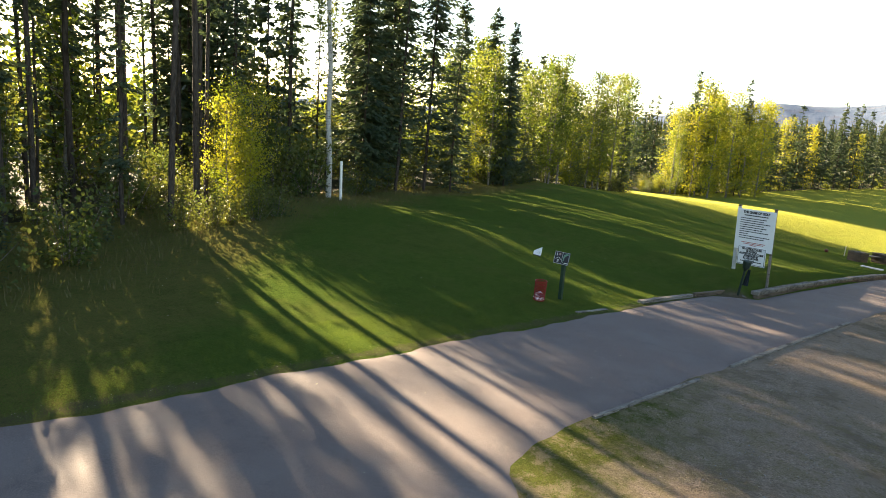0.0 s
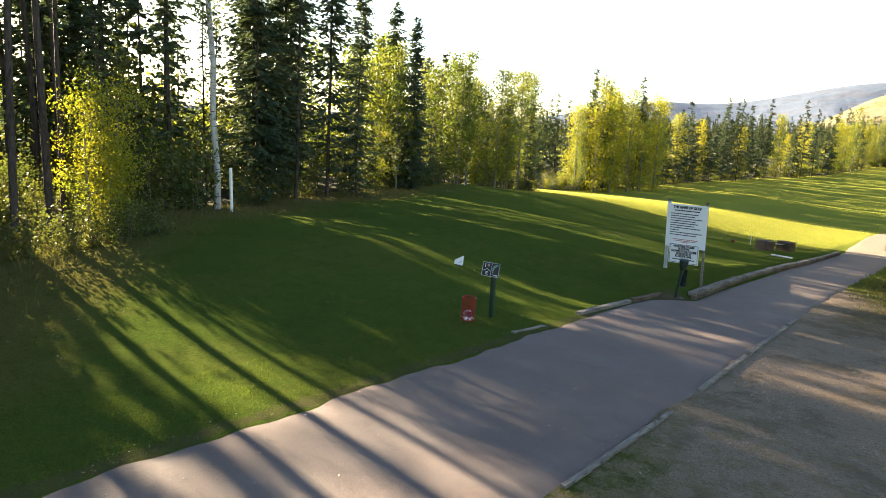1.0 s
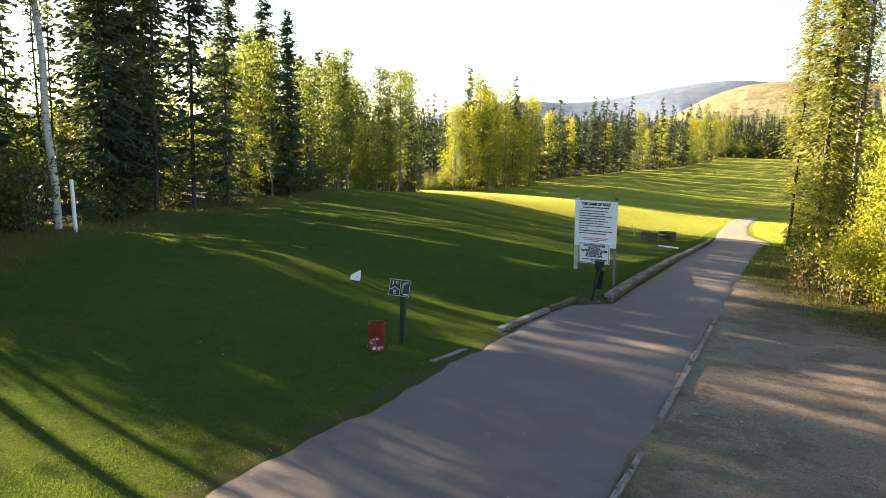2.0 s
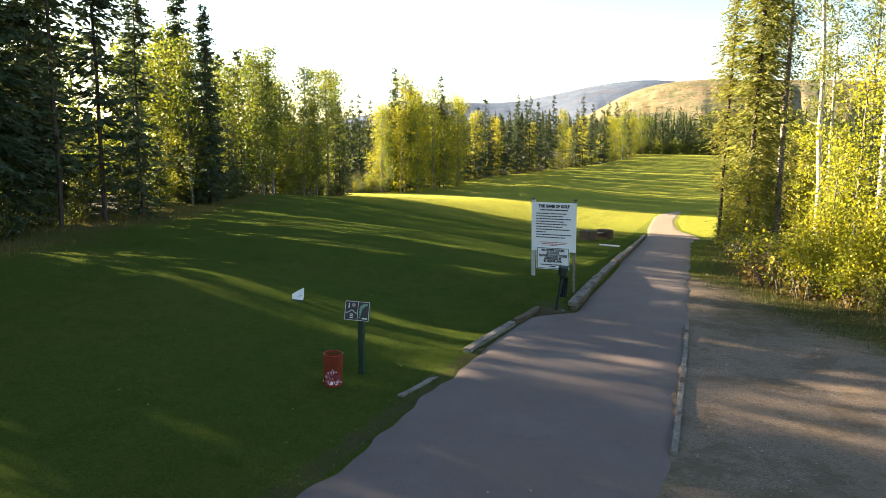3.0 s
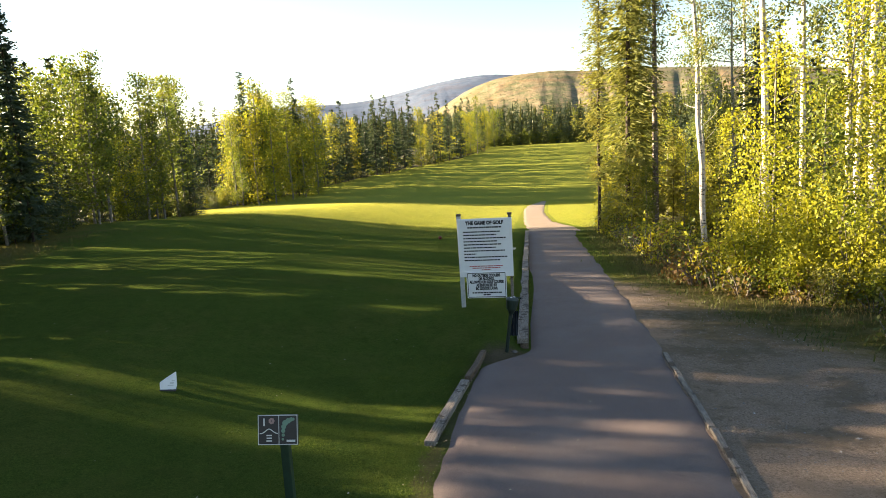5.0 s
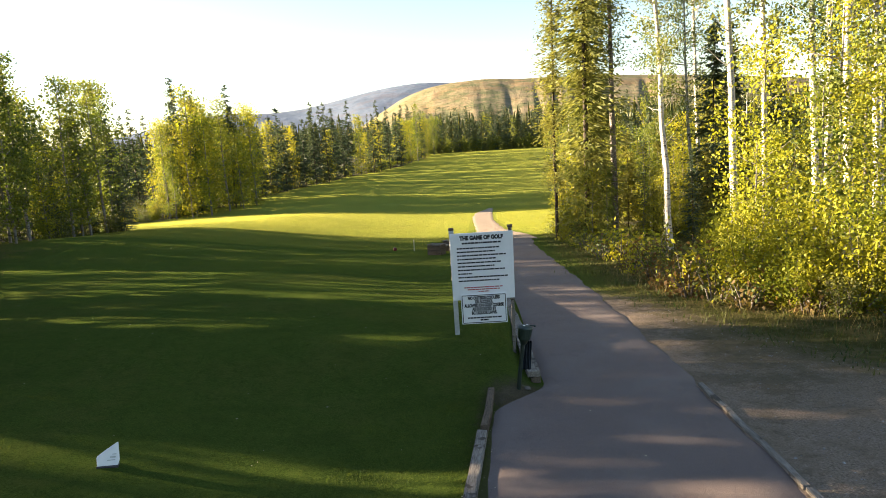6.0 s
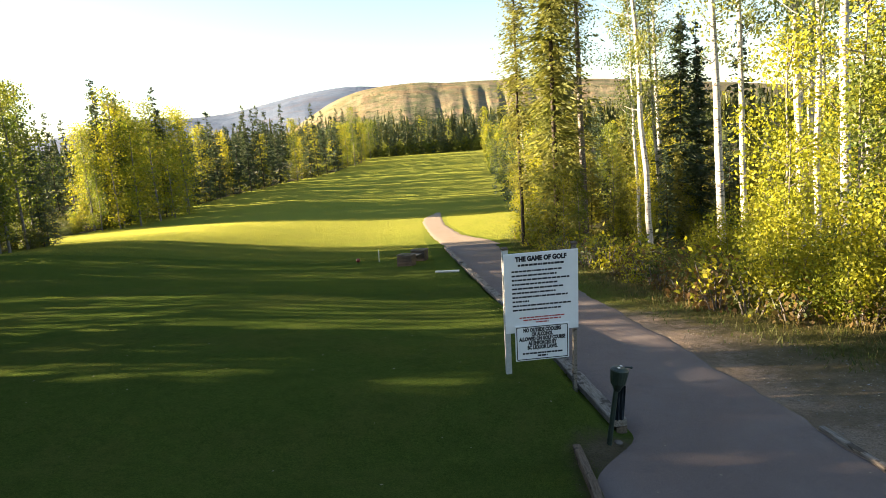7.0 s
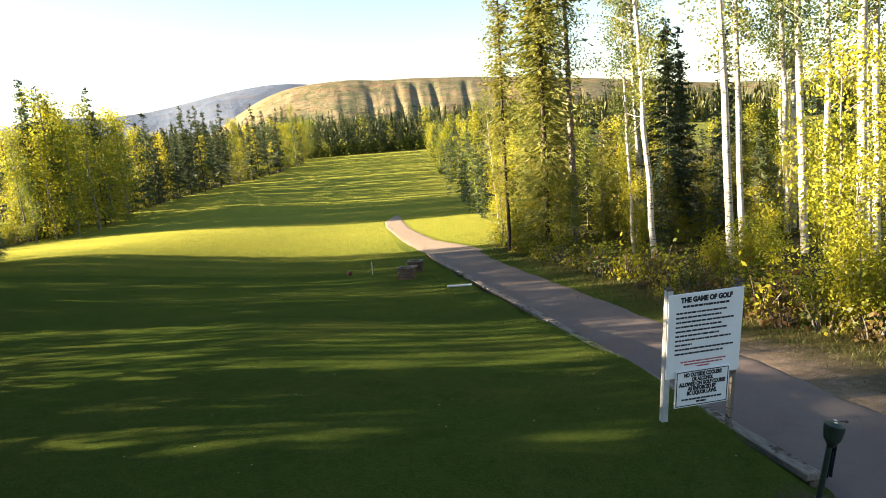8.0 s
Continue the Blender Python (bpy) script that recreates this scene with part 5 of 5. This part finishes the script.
gridded = bmesh.ops.create_grid(bm, x_segments=8, y_segments=12, size=0.5)["verts"]
for vert in gridded:
    u, w = vert.co.x, vert.co.y + 0.5
    fold = 0.018 * math.sin(u * 16 + 3 * w)
    vert.co = Vector((0.205 + u * (0.09 + 0.05 * (1 - w)) - 0.05 * (1 - w), 0.02 + fold, 0.34 + 0.44 * w))
bmesh.ops.solidify(bm, geom=bm.faces[:], thickness=0.012)
part("towel", bm, CLOTH, washer, "dark towel hanging from the washer")
bm = bmesh.new()
rod(bm, (0.19, 0.03, 0.80), (0.12, 0.0, 0.84), 0.008, n=6)
part("towel_hook", bm, DARK_GREEN, washer)
for k in range(4):
    r = random.Random(k + 7)
    bm = bmesh.new()
    bmesh.ops.create_icosphere(bm, subdivisions=2, radius=r.uniform(0.04, 0.085))
    for vert in bm.verts:
        vert.co *= 1 + 0.45 * noise.noise(vert.co * 14 + Vector((k * 5.7, 0, 0)))
        vert.co.z *= 0.5
    stone = part("stone", bm, CONCRETE)
    a = k * 0.9 + 0.4
    stone.matrix_basis = pose(WX + 0.16 * math.cos(a) * (1 + 0.6 * (k % 2)), WY + 0.14 * math.sin(a), wz + 0.015, 0, 0, 60 * k)
    tagged(stone, "rough concrete lump at the washer's foot", "stone", group="lumps at the ball washer")

# ---- tee furniture ----
marker = tagged(new("tee_marker"), "white slanted tee marker board lying on the grass", "tee marker")
MX, MY = -11.87, 12.8
marker.matrix_basis = pose(MX, MY, gz(MX, MY), -8, 6, 22) @ Matrix.Diagonal((0.82, 0.82, 0.82, 1))
bm = bmesh.new()
outline = [(-0.13, 0.0), (0.12, 0.0), (0.15, 0.08), (0.13, 0.34), (-0.02, 0.24), (-0.14, 0.15)]
face = bm.faces.new([bm.verts.new((px, 0, pz)) for px, pz in outline])
made = bmesh.ops.extrude_face_region(bm, geom=[face])["geom"]
bmesh.ops.translate(bm, verts=[e for e in made if isinstance(e, bmesh.types.BMVert)], vec=(0, 0.06, 0))
bmesh.ops.recalc_face_normals(bm, faces=bm.faces[:])
bmesh.ops.bevel(bm, geom=bm.edges[:], offset=0.008, segments=2, affect="EDGES")
part("panel", bm, WHITE, marker)
bm = bmesh.new()
for cx, cz, sx, sz in ((0.07, 0.14, 0.07, 0.02), (0.05, 0.10, 0.10, 0.012), (0.09, 0.18, 0.05, 0.012)):
    box(bm, cx, -0.001, cz, sx, 0.004, sz)
part("print_marks", bm, GREY_PAINT, marker)
bm = bmesh.new()
box(bm, 0, 0.05, 0.0, 0.28, 0.14, 0.05, bevel=0.012)
part("foot", bm, SLATE, marker)

yard = tagged(new("marker_post"), "tall white painted wooden marker post in rough grass", "post")
yard.matrix_basis = pose(-21.85, 12.22, gz(-21.85, 12.22), 0, -1.5, 10)
bm = bmesh.new()
box(bm, 0, 0, 0.68, 0.08, 0.08, 1.76, bevel=0.008)
part("shaft", bm, plain("white_post_paint", (0.82, 0.81, 0.78), 0.6, 0.3, spread=0.08), yard)
bm = bmesh.new()
box(bm, -0.043, 0, 0.68, 0.012, 0.08, 1.70)
part("back_strip", bm, SLATE, yard)

bench = tagged(new("bench"), "low bench of a plank between two timber boxes", "bench")
bz = gz(-10.5, 38.8)
bench.matrix_basis = pose(-10.5, 38.8, bz, -4.5, 0, -13.5) @ Matrix.Diagonal((0.85, 0.95, 0.85, 1))
for end in (-1, 1):
    bm = bmesh.new()
    for k in range(4):
        for side in (-1, 1):
            box(bm, side * 0.36, end * 1.2, 0.07 + 0.145 * k, 0.09, 0.80, 0.135, bevel=0.012)
            box(bm, 0, end * 1.2 + side * 0.36, 0.07 + 0.145 * k, 0.62, 0.09, 0.135, bevel=0.012)
    crate = part("timber_box", bm, BROWN_WOOD, bench)
    bm = bmesh.new()
    for side in (-1, 1):
        box(bm, side * 0.36, end * 1.2, 0.62, 0.13, 0.86, 0.04, bevel=0.008)
        box(bm, 0, end * 1.2 + side * 0.36, 0.62, 0.58, 0.13, 0.04, bevel=0.008)
    part("cap", bm, WOOD, crate)
    bm = bmesh.new()
    box(bm, 0, end * 1.2, 0.5, 0.62, 0.62, 0.1)
    part("soil", bm, BROWN_WOOD, crate)
for k in (-1, 0, 1):
    bm = bmesh.new()
    box(bm, 0.17 * k, 0, 0.42, 0.15, 1.58, 0.05, bevel=0.008)
    part("seat_plank", bm, WOOD, bench)

plank = part("loose_plank", timber_mesh(0.95, 0.18, 0.05, 91), plain("pale_plank", (0.66, 0.64, 0.58), 0.7, 0.2, spread=0.15))
plank.matrix_basis = pose(-8.95, 33.8, gz(-8.95, 33.8) + 0.02, 0, -3, 84)
tagged(plank, "pale plank lying on the grass by the wall", "plank")

ball = new("tee_ball")
tagged(ball, "round red tee marker ball on the grass", "tee marker")
ball.matrix_basis = pose(-13.4, 41.0, gz(-13.4, 41.0), 0, 0, 0)
bm = bmesh.new()
bmesh.ops.create_uvsphere(bm, u_segments=20, v_segments=12, radius=0.11, matrix=Matrix.Translation((0, 0, 0.10)))
part("body", bm, plain("red_paint", (0.14, 0.022, 0.016), 0.4, 0.4), ball)
bm = bmesh.new()
rod(bm, (0, 0, -0.05), (0, 0, 0.03), 0.012, n=8)
part("spike", bm, DARK_GREEN, ball)
stake = tagged(new("stake"), "thin white stake beside the tee", "stake")
stake.matrix_basis = pose(-12.3, 40.6, gz(-12.3, 40.6), 0, 2, 0)
bm = bmesh.new()
box(bm, 0, 0, 0.26, 0.035, 0.03, 0.62, bevel=0.005)
part("shaft", bm, PRINT, stake)
bm = bmesh.new()
rod(bm, (0, 0, 0.56), (0, 0, 0.62), 0.024, 0.004, 6)
part("tip", bm, PRINT, stake)


# ---- distance ----
def ridge_mesh(az0, az1, n, knots, base_r, top_r, rough, seed):
    """A mountain side seen from the course: rows from its foot to its crest, cut by gullies."""
    az = np.linspace(az0, az1, n)
    kx, ky = zip(*knots)
    crest = np.interp(az, kx, ky)
    crest = np.convolve(np.pad(crest, 6, "edge"), np.ones(13) / 13, "valid")
    rows, verts = 26, []
    for j in range(rows):
        f = j / (rows - 1)
        shape = np.interp(f, (0, 0.25, 0.5, 0.8, 1), (0, 0.22, 0.55, 0.88, 1))
        for i in range(n):
            a = az[i]
            gully = abs(noise.noise(Vector((a * 0.15 + seed + 0.5 * f, f * 0.9, 0)))) * 1.5 + 0.22 * abs(noise.noise(Vector((a * 0.6 - f, f * 5.0, seed))))
            r = base_r + (top_r - base_r) * f + 420 * rough * (gully - 0.4) * math.sin(math.pi * min(f * 1.05, 1))
            r += 260 * rough * sum(d * math.exp(-(((a - c - 0.5 * (0.5 - f)) / (0.22 + 0.16 * f)) ** 2)) for c, d in ((-6.6, 0.3), (0.45, 0.6), (2.8, 1.0), (4.3, 0.9), (5.9, 1.0), (8.6, 0.8), (11.5, 0.8))) * math.sin(math.pi * min(0.1 + f * 0.98, 1)) * (seed < 5)
            z = -60 + (math.tan(radians(crest[i])) * top_r + 64) * shape + 26 * rough * noise.noise(Vector((a * 1.7, f * 4, seed + 3)))* (1 - 0.8 * f)
            verts.append((r * math.sin(radians(a)), r * math.cos(radians(a)), z))
    i = (np.arange(rows - 1)[:, None] * n + np.arange(n - 1)).ravel()
    return quick_mesh("ridge", verts, np.stack([i, i + 1, i + n + 1, i + n], -1), True)


def hill_material(name, a, b, c, timber=0.8):
    """A slope of scrub: two hues by patch, rust and green stands, gullies darker with trees."""
    m = Mat(name, 1.0, 0.0)
    z = m.axis(2)
    broad, mid, fine = m.noise(0.0035, 5, 0.65), m.noise(0.014, 6, 0.7), m.noise(0.06, 6, 0.75)
    col = m.mix(m.ramp(m.math("ADD", m.math("MULTIPLY", fine, 0.4), m.math("MULTIPLY", mid, 0.6)), 0.44, 0.57), a, b)
    col = m.mix(m.math("MULTIPLY", m.ramp(broad, 0.45, 0.62), 0.7), col, c)
    # rusty scrub along the upper slope, thin benches of bare ground
    col = m.mix(m.math("MULTIPLY", m.ramp(m.noise(0.009, 6, 0.7, m.place(), (1, 1, 2.5)), 0.50, 0.62), 0.45), col, (b[0] * 0.95, b[1] * 0.72, b[2] * 0.62))
    bench = m.noise(0.012, 6, 0.7, m.place(), (0.5, 0.5, 5.0))
    col = m.mix(m.math("MULTIPLY", m.ramp(bench, 0.54, 0.64), 0.35 * timber), col, tuple(v * 0.55 for v in c))
    # timber: closed at the foot, scattered stands above
    low = m.ramp(z, 120.0, -10.0)
    patchy = m.math("ADD", m.noise(0.030, 7, 0.78), m.math("MULTIPLY", low, 0.22))
    m.color(m.mix(m.math("MULTIPLY", m.ramp(patchy, 0.55, 0.63), timber), col, (c[0] * 0.30, c[1] * 0.42, c[2] * 0.34)))
    m.bump(m.math("ADD", m.math("MULTIPLY", fine, 0.4), mid), 0.6, 14.0)
    return m.m


mountain = part("mountain", ridge_mesh(-14, 46, 520, ((-14, 0.6), (-12, 1.8), (-10.4, 2.75), (-8.4, 3.85), (-6.4, 4.5), (-4.4, 4.78), (-1.2, 4.92), (1.1, 4.70), (4, 4.68), (6.5, 4.55), (9.8, 4.35), (14, 4.0), (20, 3.3), (28, 2.2), (46, 1.0)), 1500, 2700, 0.09, 2.0),
                hill_material("autumn_hillside", (0.128, 0.134, 0.074), (0.265, 0.208, 0.132), (0.120, 0.118, 0.082), 0.85))
tagged(mountain, "long flat-topped mountain with golden autumn slopes", "mountain", kind="structure")
# the air's haze over this ridge is put into its blue colours
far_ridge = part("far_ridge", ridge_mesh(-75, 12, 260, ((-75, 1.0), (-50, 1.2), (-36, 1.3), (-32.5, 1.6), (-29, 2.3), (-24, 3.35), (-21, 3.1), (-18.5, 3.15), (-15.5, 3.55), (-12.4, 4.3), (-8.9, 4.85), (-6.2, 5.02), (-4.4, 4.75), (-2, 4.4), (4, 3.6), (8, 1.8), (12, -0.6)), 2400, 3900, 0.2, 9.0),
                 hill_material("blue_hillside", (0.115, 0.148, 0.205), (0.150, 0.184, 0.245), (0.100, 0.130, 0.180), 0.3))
tagged(far_ridge, "forested ridge behind the valley, haze painted in as blue", "mountain", kind="structure")

# far woods between the course and the mountain, too many to count
far_rng = np.random.default_rng(12)
pieces = []
n_far = 2600
az, rr = np.radians(far_rng.uniform(-62, 45, n_far)), far_rng.uniform(235, 420, n_far)
fx, fy = rr * np.sin(az), rr * np.cos(az)
fh = far_rng.uniform(7, 13, n_far)
fz = ground_z(fx, fy)
for k in range(7):
    f = k / 7
    ang = far_rng.uniform(0, 2 * np.pi, (n_far, 3))
    for j in range(3):
        u = np.stack([np.cos(ang[:, j]), np.sin(ang[:, j]), 0 * fx], -1)
        w = (0.16 * fh * (1.05 - f) * far_rng.uniform(0.7, 1.3, n_far))[:, None]
        c = np.stack([fx, fy, fz + fh * f], -1)
        up = np.stack([0 * fx, 0 * fx, fh * 0.24], -1)
        pieces.append(np.stack([c - u * w, c + u * w, c + up], 1).reshape(-1, 3))
v = np.concatenate(pieces)
woods = part("far_woods", quick_mesh("far_woods", v, np.arange(len(v)).reshape(-1, 3)), leaf_material("far_foliage", (0.030, 0.050, 0.020), (0.060, 0.075, 0.024), (0.150, 0.130, 0.030), 0.25))
tagged(woods, "distant mixed woods of spruce and yellow aspen", "woods", kind="stuff")
# stones and grit on the dirt
n_grit = 3000
gx, gy = rng.uniform(-4.3, 1.0, n_grit), rng.uniform(4, 22, n_grit)
keep = (gx > path_right(gy) + 0.1) & (gx + 0.38 * gy < 5.0) & (gx + 0.35 * gy > -0.7)
gx, gy = gx[keep], gy[keep]
size = rng.uniform(0.004, 0.014, len(gx)) * np.where(rng.uniform(0, 1, len(gx)) > 0.95, 1.8, 1)
oct_v = np.array([(1, 0, 0), (0, 1, 0), (-1, 0, 0), (0, -1, 0), (0, 0, 0.7), (0, 0, -0.7)], float)
oct_f = np.array([(0, 1, 4), (1, 2, 4), (2, 3, 4), (3, 0, 4), (1, 0, 5), (2, 1, 5), (3, 2, 5), (0, 3, 5)])
v = (np.stack([gx, gy, ground_z(gx, gy)], -1)[:, None] + oct_v * size[:, None, None] * rng.uniform(0.6, 1.3, (len(gx), 6, 3))).reshape(-1, 3)
q = (np.arange(len(gx))[:, None, None] * 6 + oct_f).reshape(-1, 3)
tagged(part("grit", quick_mesh("grit", v, q), STONE), "small stones scattered over the bare dirt", "stones", kind="stuff")
